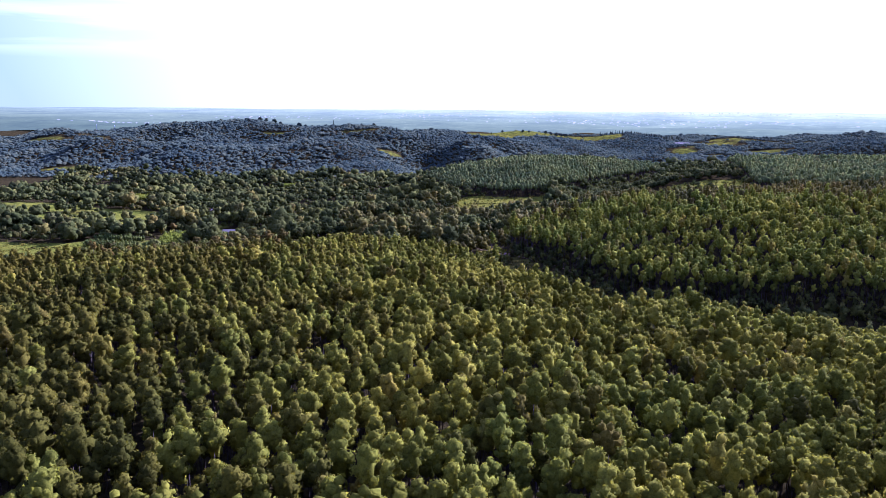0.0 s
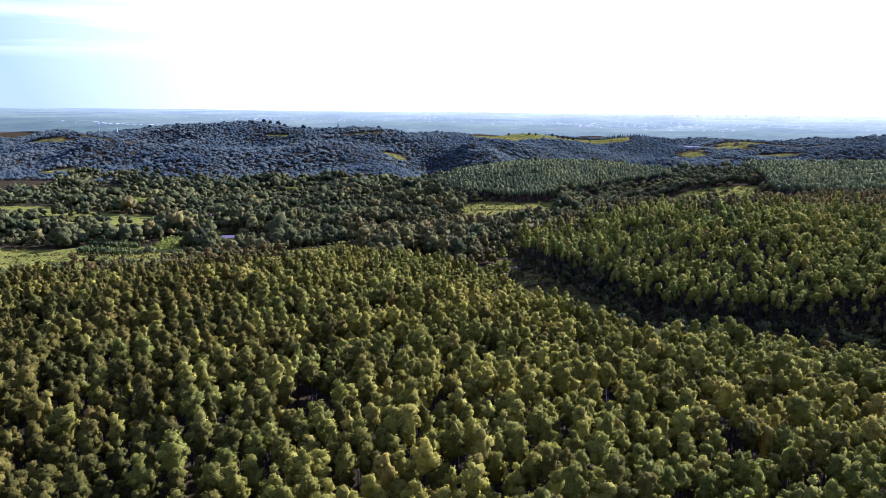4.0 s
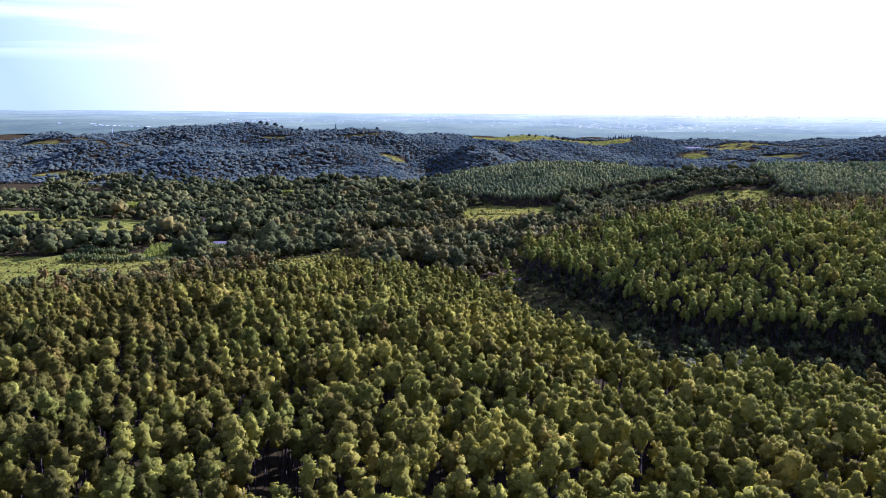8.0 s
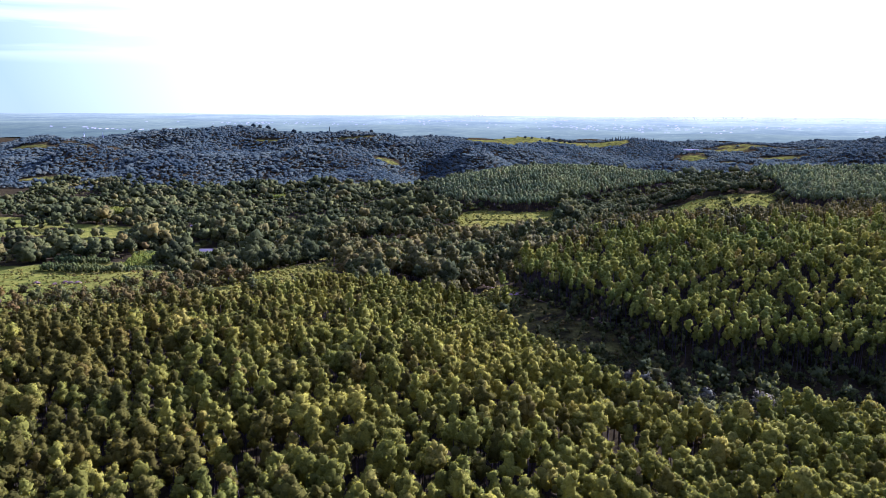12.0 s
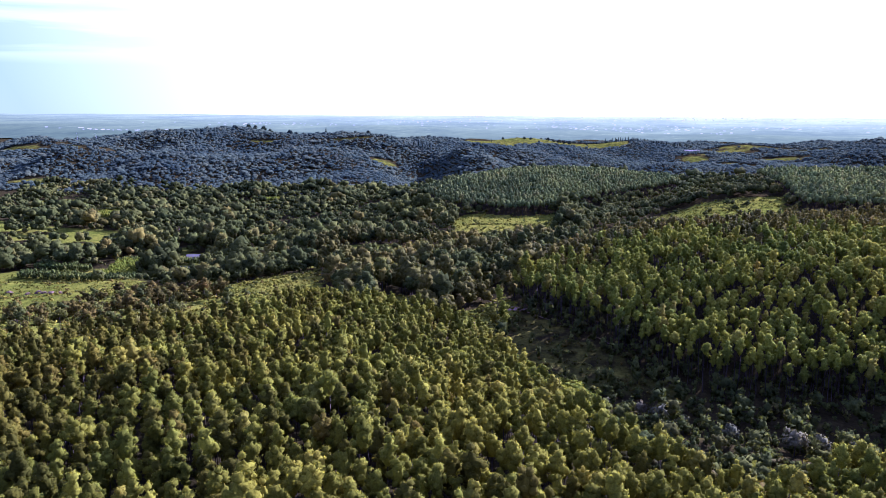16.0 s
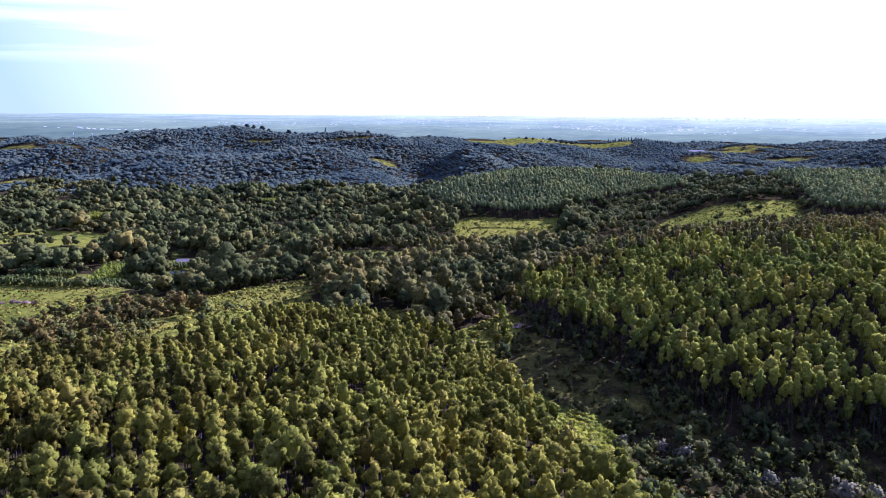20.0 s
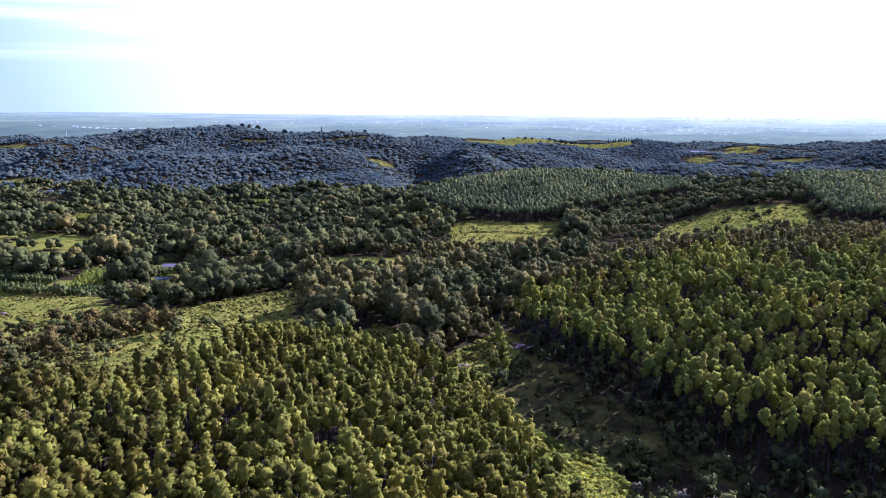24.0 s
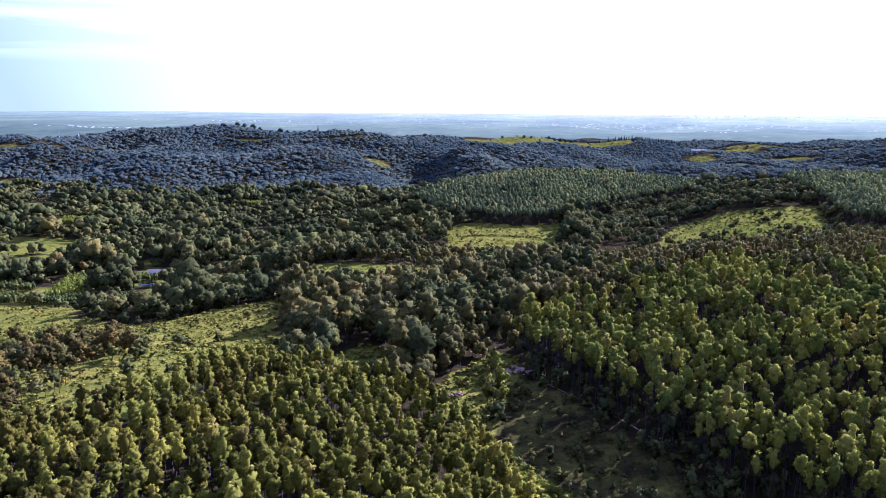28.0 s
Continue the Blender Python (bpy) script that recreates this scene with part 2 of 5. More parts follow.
SIDE_VALLEY = (
    (100, 245, 42.4), (-30, 245, 60.9), (0, 245, 52.9), (-150, 260, 55.5), (0, 275, 47.8), (80, 275, 46.1),
    (45, 275, 42.2), (-60, 280, 55.2), (130, 290, 50.9), (180, 290, 52.4), (-35, 295, 55.6), (-700, 300, 30.0),
    (600, 300, 40.0), (50, 305, 56.2), (-90, 315, 53.8), (-10, 320, 48.2), (25, 325, 52.0), (90, 330, 61.2),
    (200, 330, 63.3), (-330, 330, 38.0), (-35, 340, 48.7), (130, 340, 63.0), (-230, 350, 40.0), (-155, 365, 45.7),
    (0, 400, 47.0), (130, 400, 63.2), (60, 400, 59.2), (-95, 415, 41.1), (200, 420, 64.4), (-150, 445, 33.3),
)
PLANTATION_HILL = (
    (-300, 450, 18.0), (350, 450, 62.0), (20, 450, 41.4), (-195, 455, 27.1), (60, 480, 50.2), (160, 485, 59.1),
    (-160, 530, 17.0), (-95, 535, 36.1), (-20, 540, 32.8), (-200, 560, 6.2), (80, 560, 38.1), (200, 575, 55.1),
    (300, 600, 62.7), (-800, 600, 10.0), (600, 600, 50.0), (-400, 600, 4.2), (-320, 605, 3.6), (-235, 625, -1.4),
    (-20, 625, 32.5), (40, 630, 26.4), (225, 640, 58.3), (-100, 650, 20.3), (100, 650, 35.7), (-150, 700, 1.4),
    (-355, 710, 1.7), (100, 740, 31.4), (-425, 750, 3.1), (-550, 750, 6.3), (-60, 750, 26.6), (-290, 760, 2.2),
)
LOW_VALLEY = (
    (260, 770, 62.8), (340, 780, 60.9), (60, 840, 35.6), (-150, 850, -0.2), (190, 860, 41.5), (-425, 875, 2.4),
    (0, 895, 46.2), (700, 900, 25.0), (280, 900, 42.0), (85, 925, 54.7), (-130, 950, 12.7), (-585, 970, -0.4),
    (-40, 980, 30.8), (-485, 980, -1.3), (-800, 1000, 4.6), (-305, 1005, 0.4), (-215, 1040, 2.5), (200, 1050, 28.5),
    (100, 1050, 42.0), (350, 1050, 20.2), (500, 1100, 9.4), (-55, 1120, 5.0), (-400, 1150, 9.6), (-590, 1150, 9.6),
    (-250, 1200, 11.9), (-900, 1200, 13.8), (700, 1200, 9.9), (50, 1250, 5.0), (250, 1250, 5.5), (450, 1300, 10.0),
)
FAR_RANGE = (
    (900, 1300, 12.1), (-100, 1300, 6.6), (-800, 1400, 34.7), (-590, 1400, 39.4), (-400, 1400, 42.7),
    (-1200, 1400, 24.7), (-200, 1435, 33.5), (0, 1450, 17.0), (600, 1500, 11.5), (300, 1550, 12.8), (-140, 1650, 67.8),
    (400, 1700, 23.0), (600, 1700, 27.6), (0, 1700, 46.0), (-695, 1700, 81.3), (-955, 1700, 52.5), (-515, 1720, 77.9),
    (200, 1750, 31.7), (900, 1850, 61.2), (1100, 1850, 51.1), (525, 1900, 45.2), (0, 1900, 54.7), (335, 1950, 48.7),
    (-1200, 2000, 29.2), (-400, 2000, 44.6), (-700, 2000, 43.9), (-100, 2100, 44.0), (700, 2150, 34.7),
    (1000, 2150, 33.4), (300, 2250, 39.8),
)

KNOLLS = np.array(NEAR_RIDGE + SIDE_VALLEY + PLANTATION_HILL + LOW_VALLEY + FAR_RANGE)

# spurs of the far range: x, y, height and half width
SPURS = [(-645, 1370, 14, 60), (-590, 1280, 20, 60), (-535, 1190, 17, 55), (-5, 1330, 15, 50), (-25, 1440, 18, 60), (-330, 1420, 12, 60), (-860, 1330, 14, 60), (330, 1480, 12, 60)]


def wave(x, y):
    """Small folds in the ground."""
    return (np.sin(x * 0.11 + 1.3 * np.sin(y * 0.05)) * np.sin(y * 0.093 + 0.7) * 0.5
            + np.sin(x * 0.031 + 2.0 + 0.8 * np.sin(y * 0.017)) * np.sin(y * 0.027 + 1.1) * 1.0)


def height(x, y):
    """The ground's height: the knolls blended by nearness, with folds that grow with distance, and a far plain."""
    x, y = np.broadcast_arrays(np.asarray(x, float), np.asarray(y, float))
    shape, x, y = x.shape, x.ravel(), y.ravel()
    reach = 0.85 * np.clip(0.10 * np.hypot(KNOLLS[:, 0], np.maximum(KNOLLS[:, 1], 0)) + 4, 22, 260)
    z = np.empty(len(x))
    for k in range(0, len(x), 20000):
        d = np.hypot(x[k:k + 20000, None] - KNOLLS[:, 0], y[k:k + 20000, None] - KNOLLS[:, 1])
        w = np.exp(-(d / reach) ** 2) + 1e-9 * np.exp(-d / 400)
        z[k:k + 20000] = (w * KNOLLS[:, 2]).sum(1) / w.sum(1)
    z += wave(x, y) * np.clip((y - 200) / 500, 0.15, 1)
    rough = np.clip((y - 1050) / 300, 0, 1)
    z += 9 * np.clip((y - 1120) / 150, 0, 1) * np.clip((1640 - y) / 200, 0, 1) * np.sin(x * 0.026 + 0.006 * y + 1.4 * np.sin(x * 0.009 + 0.7))
    z += rough * (8 * np.sin(x * 0.021 + 1.5 * np.sin(y * 0.008)) * np.sin(y * 0.013 + x * 0.004) + 9 * np.sin(x * 0.016 + y * 0.009 + 1.2) * np.clip((1650 - y) / 300, 0, 1))
    for sx, sy, rise, wide in SPURS:
        z += rise * np.exp(-((x - sx) ** 2 + (y - sy) ** 2) / wide ** 2)
    t = np.clip((y - 2150) / 500, 0, 1)
    plain = 30 + np.maximum(y - 2300, 0) / 2650 * 70 + (9 * np.sin(x * 0.0031 + y * 0.0018) + 6 * np.sin(x * 0.0083 + y * 0.002 + 2)) * np.sin(y * 0.0052 + 1.0) * np.clip((5200 - y) / 2600, 0.15, 1)
    return (z * (1 - t) + plain * t).reshape(shape)


def inside(x, y, corners):
    """Which of the points lie within a polygon of the plan."""
    hit = np.zeros(np.shape(x), bool)
    for (ax, ay), (bx, by) in zip(corners, corners[1:] + corners[:1]):
        cross = (ay > y) != (by > y)
        hit ^= cross & (x < (bx - ax) * (y - ay) / (by - ay + 1e-9) + ax)
    return hit


RIDGE_STAND = [(-260, 30), (140, 30), (112, 100), (102, 160), (95, 205), (78, 212), (62, 210), (56, 196), (48, 183), (39, 178), (29, 184), (20, 197), (16, 209), (15, 226), (13, 242), (9, 264), (3, 281), (-4, 296),
               (-15, 311), (-28, 319), (-46, 330), (-64, 326), (-70, 312), (-73, 300), (-82, 280), (-100, 253), (-130, 228), (-172, 200), (-260, 145)]
HILL_STAND = [(9, 358), (14, 336), (26, 314), (36, 297), (50, 281), (62, 270), (95, 266), (160, 260), (330, 240), (420, 420), (330, 530), (250, 500),
              (180, 458), (130, 440), (75, 425), (40, 395)]
TOP_STAND = [(232, 660), (212, 570), (330, 500), (520, 520), (560, 780), (400, 850), (262, 800)]
BACK_STAND = [(-80, 905), (-35, 770), (-5, 748), (12, 728), (46, 722), (70, 742), (110, 790), (190, 815), (215, 900), (150, 990), (20, 980)]
PASTURE_NEAR = [(-73, 300), (-70, 318), (-55, 336), (-60, 362), (-76, 404), (-92, 462), (-112, 446), (-131, 430), (-150, 425), (-190, 460),
                (-209, 488), (-250, 532), (-283, 546), (-321, 559), (-374, 577), (-430, 580), (-470, 520), (-400, 400), (-300, 300), (-170, 228), (-125, 252), (-94, 268), (-80, 284)]
PASTURE_PATCH = [(-46, 350), (-38, 366), (-27, 358), (-25, 335), (-31, 320), (-42, 330)]
PASTURE_GAP = [(-16, 323), (-8, 340), (3, 358), (11, 352), (10, 338), (5, 322), (2, 300), (8, 278), (4, 270), (-4, 290), (-8, 306)]
SHADED_SLOPE = [(5, 322), (10, 338), (14, 338), (26, 314), (36, 297), (50, 281), (62, 270), (30, 268), (12, 274), (2, 292), (2, 305)]
PASTURE_LOW = [(-30, 690), (-24, 622), (16, 608), (45, 618), (52, 652), (68, 733), (46, 720), (10, 726), (-9, 746), (-27, 738)]
PASTURE_HIGH = [(104, 600), (116, 626), (147, 698), (168, 690), (186, 668), (207, 655), (232, 660), (205, 580), (177, 535), (140, 515), (146, 560), (138, 596)]
PASTURE_STRIP = [(-182, 606), (-135, 570), (-104, 560), (-56, 554), (-20, 545), (-8, 522), (-30, 502), (-62, 488), (-97, 488), (-130, 505), (-176, 588)]
SIDE_VALLEY_FLOOR = [(10, 244), (15, 240), (16, 226), (18, 209), (22, 199), (30, 187), (39, 181), (47, 186), (55, 199), (61, 213), (78, 215), (96, 208), (108, 160), (200, 180), (330, 238), (160, 258), (95, 264), (62, 268), (50, 279), (17, 276), (5, 268)]
FERN_BANK = [(13, 243), (10, 264), (4, 283), (6, 288), (12, 281), (18, 275), (24, 272), (28, 266), (29, 254), (24, 248), (19, 242)]
CREST_PASTURE = [(-60, 1850), (50, 1800), (160, 1850), (250, 1830), (350, 1870), (360, 1960), (260, 2060), (0, 2060)]
# glades in the woods: centre and half widths
GLADES = [(-515, 775, 66, 34), (-470, 715, 34, 14), (-430, 885, 26, 20), (-395, 735, 24, 40), (-352, 672, 30, 24), (-318, 560, 60, 14), (-300, 1020, 26, 16),
          (-570, 1000, 40, 22), (-196, 1433, 26, 26), (-1000, 1665, 70, 14), (-470, 1640, 36, 16), (620, 1840, 110, 24), (440, 1640, 30, 40), (500, 1560, 50, 18),
          (-700, 1150, 60, 20), (-760, 1330, 40, 16), (250, 905, 26, 10), (560, 1790, 60, 26),
          (-290, 1614, 70, 11), (-465, 1560, 28, 9), (-90, 1815, 60, 20), (0, 1905, 70, 36), (-440, 900, 34, 12), (-365, 722, 26, 10), (-362, 682, 22, 10), (505, 1690, 44, 20), (640, 1690, 60, 18), (740, 1790, 50, 16), (-860, 1560, 50, 18), (-960, 1500, 60, 20), (-388, 742, 30, 26), (-345, 692, 24, 16), (-428, 768, 26, 14), (-438, 878, 34, 26), (-533, 948, 46, 18), (-304, 1020, 34, 24), (-492, 850, 30, 14), (-447, 722, 30, 18)]

# yards and plots of the valley farm: centre and half widths
YARDS = ((-272, 600, 18, 40), (-290, 560, 50, 22), (-330, 575, 22, 18), (-262, 628, 34, 14), (-250, 640, 16, 10), (-290, 590, 30, 14), (-225, 607, 10, 15), (-217, 590, 9, 14), (-209, 575, 8, 12), (-239, 634, 12, 22), (-299, 748, 7, 18), (-252, 662, 13, 20), (-268, 690, 10, 16), (-432, 862, 28, 32))


def open_land(x, y, thin=False):
    """1 on pasture, 0 under trees, and between where the wood is broken and where ground is darkened for shade; thin:
    how much of it grass covers.
    """
    o = np.zeros(np.shape(x))
    for zone, grass in ((PASTURE_NEAR, 0.8), (PASTURE_PATCH, 1), (PASTURE_GAP, 1), (PASTURE_LOW, 0.9), (PASTURE_HIGH, 0.86), (PASTURE_STRIP, 0.9), (CREST_PASTURE, 0.55)):
        o = np.maximum(o, (grass if thin else 1) * inside(x, y, zone))
    # thin grass on brown litter; its dark colour also stands for tree shade
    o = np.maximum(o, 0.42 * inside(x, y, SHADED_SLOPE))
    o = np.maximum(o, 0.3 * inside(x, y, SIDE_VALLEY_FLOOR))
    o = np.maximum(o, inside(x, y, FERN_BANK))
    for gx, gy, rx, ry in GLADES:
        d = np.hypot((x - gx) / rx, (y - gy) / ry) + 0.25 * np.sin(x * 0.13) * np.sin(y * 0.17)
        o = np.maximum(o, (0.55 if thin and gy > 1000 else 1) * np.clip(1.9 - 1.3 * d, 0, 1))
    yard = np.zeros(np.shape(x))
    for cx, cy, rx, ry in YARDS:
        yard = np.maximum(yard, np.hypot((x - cx) / rx, (y - cy) / ry) < 1)
    return np.maximum(o, 0.55 * yard)


def grid_sheet(name, xs, ys, mat, lift=0.0):
    gx, gy = np.meshgrid(xs, ys)
    gz = height(gx, gy) + lift
    nx, ny = len(xs), len(ys)
    co = np.stack([gx, gy, gz], -1).reshape(-1, 3)
    i = (np.arange(ny - 1)[:, None] * nx + np.arange(nx - 1)).ravel()
    quads = np.stack([i, i + 1, i + nx + 1, i + nx], -1)
    me = bpy.data.meshes.new(name)
    me.vertices.add(len(co))
    me.vertices.foreach_set("co", co.ravel())
    me.loops.add(quads.size)
    me.loops.foreach_set("vertex_index", quads.ravel())
    me.polygons.add(len(quads))
    me.polygons.foreach_set("loop_start", np.arange(len(quads)) * 4)
    me.polygons.foreach_set("use_smooth", np.ones(len(quads), bool))
    me.update(calc_edges=True)
    me.materials.append(mat)
    return new(name, me), co


def spaced(*pieces):
    """Coordinates from (start, end, step) pieces."""
    return np.concatenate([np.arange(a, b, s) for a, b, s in pieces])


ground_xs = spaced((-4200, -1200, 120), (-1200, -500, 25), (-500, -180, 8), (-180, 180, 4), (180, 500, 8), (500, 1200, 25), (1200, 4300, 120))
ground_ys = spaced((-900, 0, 60), (0, 380, 4), (380, 800, 8), (800, 1300, 14), (1300, 2200, 20), (2200, 5000, 100))
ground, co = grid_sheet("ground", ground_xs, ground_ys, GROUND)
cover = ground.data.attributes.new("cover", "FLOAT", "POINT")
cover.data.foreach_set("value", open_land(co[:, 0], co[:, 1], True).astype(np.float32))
tagged(ground, "rolling hills of dry pasture grass and brown forest litter", "ground", kind="structure")
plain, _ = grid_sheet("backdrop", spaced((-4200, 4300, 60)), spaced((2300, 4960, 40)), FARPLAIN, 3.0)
tagged(plain, "glowing backdrop of a plain with painted blue haze and towns out to the horizon", "distance", kind="structure")


# ---- trees ----
def ico(level):
    bm = bmesh.new()
    bmesh.ops.create_icosphere(bm, subdivisions=level, radius=1)
    v = np.array([p.co[:] for p in bm.verts])
    f = np.array([[q.index for q in p.verts] for p in bm.faces])
    bm.free()
    return v, f


TWENTY = ico(1)
EIGHT = (np.array([(1, 0, 0), (0, 1, 0), (-1, 0, 0), (0, -1, 0), (0, 0, 1), (0, 0, -1)], float),
         np.array([(0, 1, 4), (1, 2, 4), (2, 3, 4), (3, 0, 4), (1, 0, 5), (2, 1, 5), (3, 2, 5), (0, 3, 5)]))


def unit(v):
    return v / (np.linalg.norm(v, axis=-1, keepdims=True) + 1e-9)


def crown(rng, wide, tall, lobes, leaves, leaf, point=0.6, coarse=False, puffs=0):
    """A crown of a few overlapping leafy domes, one of them the tip, with sprays that break their outline; its foot is at 0.
    Gives points, triangles and normals; a spray takes the normal of the dome on which it lies, as leaf masses catch light."""
    centres, radii = [(0.0, 0.0, tall * rng.uniform(0.64, 0.7))], [(wide * rng.uniform(0.34, 0.41), tall * rng.uniform(0.25, 0.3) * (1 + 0.3 * point))]
    start = rng.uniform(0, 6.28)
    for k in range(lobes - 1):
        a = start + k * 6.283 / max(lobes - 1, 1) + rng.uniform(-0.4, 0.4)
        out = wide * rng.uniform(0.15, 0.24)
        centres.append((math.cos(a) * out, math.sin(a) * out, tall * rng.uniform(0.2, 0.5)))
        radii.append((wide * rng.uniform(0.26, 0.34), tall * rng.uniform(0.2, 0.28)))
    if lobes == 1:
        centres, radii = [(0.0, 0.0, tall * 0.5)], [(wide * 0.5, tall * 0.5)]
    heart = np.array((0, 0, tall * 0.42))
    # tufts crowd the upper side of each dome and roughen its outline
    heads = list(zip(centres, radii))
    tufts = []
    for c, (rw, rt) in heads:
        for k in range(puffs):
            d = unit(rng.normal(size=3) + (c[0] / wide * 2.2, c[1] / wide * 2.2, 0.45))
            r = rw * rng.uniform(0.28, 0.48)
            tufts.append((c + d * (rw, rw, rt) * rng.uniform(0.62, 0.94), (r, r * rng.uniform(0.8, 1.15))))
    if puffs:
        heads = [(c, (rw * (0.62 if puffs > 3 else 0.76), rt * (0.66 if puffs > 3 else 0.8))) for c, (rw, rt) in heads] + tufts
    points, faces, normals, n = [], [], [], 0
    for k, (c, (rw, rt)) in enumerate(heads):
        base, f = TWENTY if k < lobes and not coarse else EIGHT
        v = base @ np.array(Euler(rng.uniform(0, 6.28, 3).tolist()).to_matrix())
        p = v * rng.uniform(0.78, 1.14, (len(v), 1)) * (rw, rw, rt) * 0.94 + c
        points.append(p)
        faces.append(f + n)
        normals.append(unit(unit(v / (rw, rw, rt)) * (0.5 if puffs else 0.7) + unit(p - heart) * (0.75 if puffs else 0.45)))
        n += len(base)
    if tufts:
        centres, radii = [q[0] for q in heads], [q[1] for q in heads]
    if leaves:
        pick = rng.integers(lobes if puffs > 3 else 0, len(centres), leaves)
        c, r = np.array(centres)[pick], np.array(radii)[pick]
        d = rng.normal(size=(leaves, 3))
        d[:, 2] += 0.4
        d[:, :2] += c[:, :2] / wide * 2.5
        d = unit(d)
        swell = np.stack([r[:, 0], r[:, 0], r[:, 1]], -1)
        at = c + d * swell * rng.uniform(0.86, 1.16, (leaves, 1))
        face = unit(d + rng.normal(size=(leaves, 3)) * 0.42)
        side = unit(np.cross(face, rng.normal(size=(leaves, 3))))
        along = np.cross(face, side)
        size = leaf * rng.uniform(0.6, 1.4, (leaves, 1))
        tri = np.stack([at - side * size * 0.5, at + side * size * 0.5 - along * size * 0.2, at + along * size * 0.6 + face * 0.1 * size], 1)
        points.append(tri.reshape(-1, 3))
        faces.append(n + np.arange(leaves * 3).reshape(-1, 3))
        normals.append(np.repeat(unit(unit(d / swell) * 0.5 + unit(at - heart) * 0.7 + rng.normal(size=(leaves, 3)) * 0.22), 3, 0))
    return np.concatenate(points), np.concatenate(faces), np.concatenate(normals)


SPHERES = {1: TWENTY, 2: ico(2)}


def dome(rng, wide, tall, puffs, level, leaves, leaf, point=0.2, heart=0.45, fine=False):
    """A rounded crown: a core overgrown with leafy clumps that crowd its upper side, and loose sprays over them; its foot is at 0.
    Gives points, triangles and normals."""
    swell = np.array((wide / 2, wide / 2, tall / 2))

    def onto(d, reach):
        """From a direction to a place in the egg."""
        up = np.clip(d[:, 2:], 0, 1)
        slim = 1 - 0.6 * point * up ** 1.5 - 0.3 * np.clip(-d[:, 2:], 0, 1)
        half = np.where(d[:, 2:] > 0, tall * (1 - heart), tall * heart)
        return np.concatenate([d[:, :2] * slim * wide / 2, d[:, 2:] * half], 1) * reach

    base, f = SPHERES[level]
    v = base @ np.array(Euler(rng.uniform(0, 6.28, 3).tolist()).to_matrix())
    p = onto(v, (0.8 if puffs else 1.0) * rng.uniform(0.86, 1.1, (len(v), 1)))
    points, faces, normals, n = [p], [f], [unit(v / swell)], len(p)
    k = np.arange(puffs) + 0.5
    lift, turn = 1 - 1.5 * k / max(puffs, 1), k * 2.39996 + rng.uniform(0, 6.28)
    heads = np.stack([np.sqrt(1 - lift ** 2) * np.cos(turn), np.sqrt(1 - lift ** 2) * np.sin(turn), lift], -1)
    heads = unit(heads + rng.normal(0, 0.2, heads.shape))
    centres, radii = onto(heads, rng.uniform(0.62, 0.92, (puffs, 1))), wide * rng.uniform(0.15, 0.27, puffs)
    base, f = SPHERES[1] if fine else EIGHT
    for d, at, r in zip(heads, centres, radii):
        v = base @ np.array(Euler(rng.uniform(0, 6.28, 3).tolist()).to_matrix())
        points.append(at + v * r * (1, 1, rng.uniform(0.85, 1.2)) * rng.uniform(0.86, 1.08, (len(v), 1)) * (0.95 if fine else 1.1))
        faces.append(f + n)
        normals.append(unit(v * 0.7 + unit(d / swell) * 0.55))
        n += len(v)
    if leaves:
        # sprays roughen the clumps, most of them on the outer and upper side
        pick = rng.choice(puffs, leaves, p=radii ** 2 / (radii ** 2).sum())
        out = unit(rng.normal(size=(leaves, 3)) + heads[pick] * 0.9 + (0, 0, 0.3))
        at = centres[pick] + out * radii[pick, None] * rng.uniform(0.9, 1.16, (leaves, 1))
        face = unit(out + rng.normal(size=(leaves, 3)) * 0.45)
        side = unit(np.cross(face, rng.normal(size=(leaves, 3))))
        along = np.cross(face, side)
        size = leaf * rng.uniform(0.6, 1.4, (leaves, 1))
        points.append(np.stack([at - side * size * 0.5, at + side * size * 0.5 - along * size * 0.2, at + along * size * 0.7], 1).reshape(-1, 3))
        faces.append(n + np.arange(leaves * 3).reshape(-1, 3))
        whole = unit(at / swell)
        normals.append(np.repeat(unit(out * 0.75 + whole * 0.55 + rng.normal(size=(leaves, 3)) * 0.2), 3, 0))
    p = np.concatenate(points) + (0, 0, tall * heart)
    p[:, :2] += rng.normal(0, 0.07, 2) * wide * (p[:, 2:] / tall) ** 2
    return p, np.concatenate(faces), np.concatenate(normals)


def rod(a, b, ra, rb, sides):
    """A tapered stick from a to b: points and triangles."""
    a, b = np.array(a, float), np.array(b, float)
    z = (b - a) / np.linalg.norm(b - a)
    x = np.cross(z, (0.3, 0.9, 0.1))
    x /= np.linalg.norm(x)
    y = np.cross(z, x)
    t = np.arange(sides) * 2 * np.pi / sides
    ring = np.cos(t)[:, None] * x + np.sin(t)[:, None] * y
    p = np.concatenate([a + ring * ra, b + ring * rb])
    normals = np.concatenate([ring, ring])
    i, j = np.arange(sides), (np.arange(sides) + 1) % sides
    return p, np.concatenate([np.stack([i, j, j + sides], -1), np.stack([i, j + sides, i + sides], -1)]), normals


def join(pieces):
    points, faces, normals, n = [], [], [], 0
    for p, f, m in pieces:
        points.append(p)
        faces.append(f + n)
        normals.append(m)
        n += len(p)
    return np.concatenate(points), np.concatenate(faces), np.concatenate(normals)


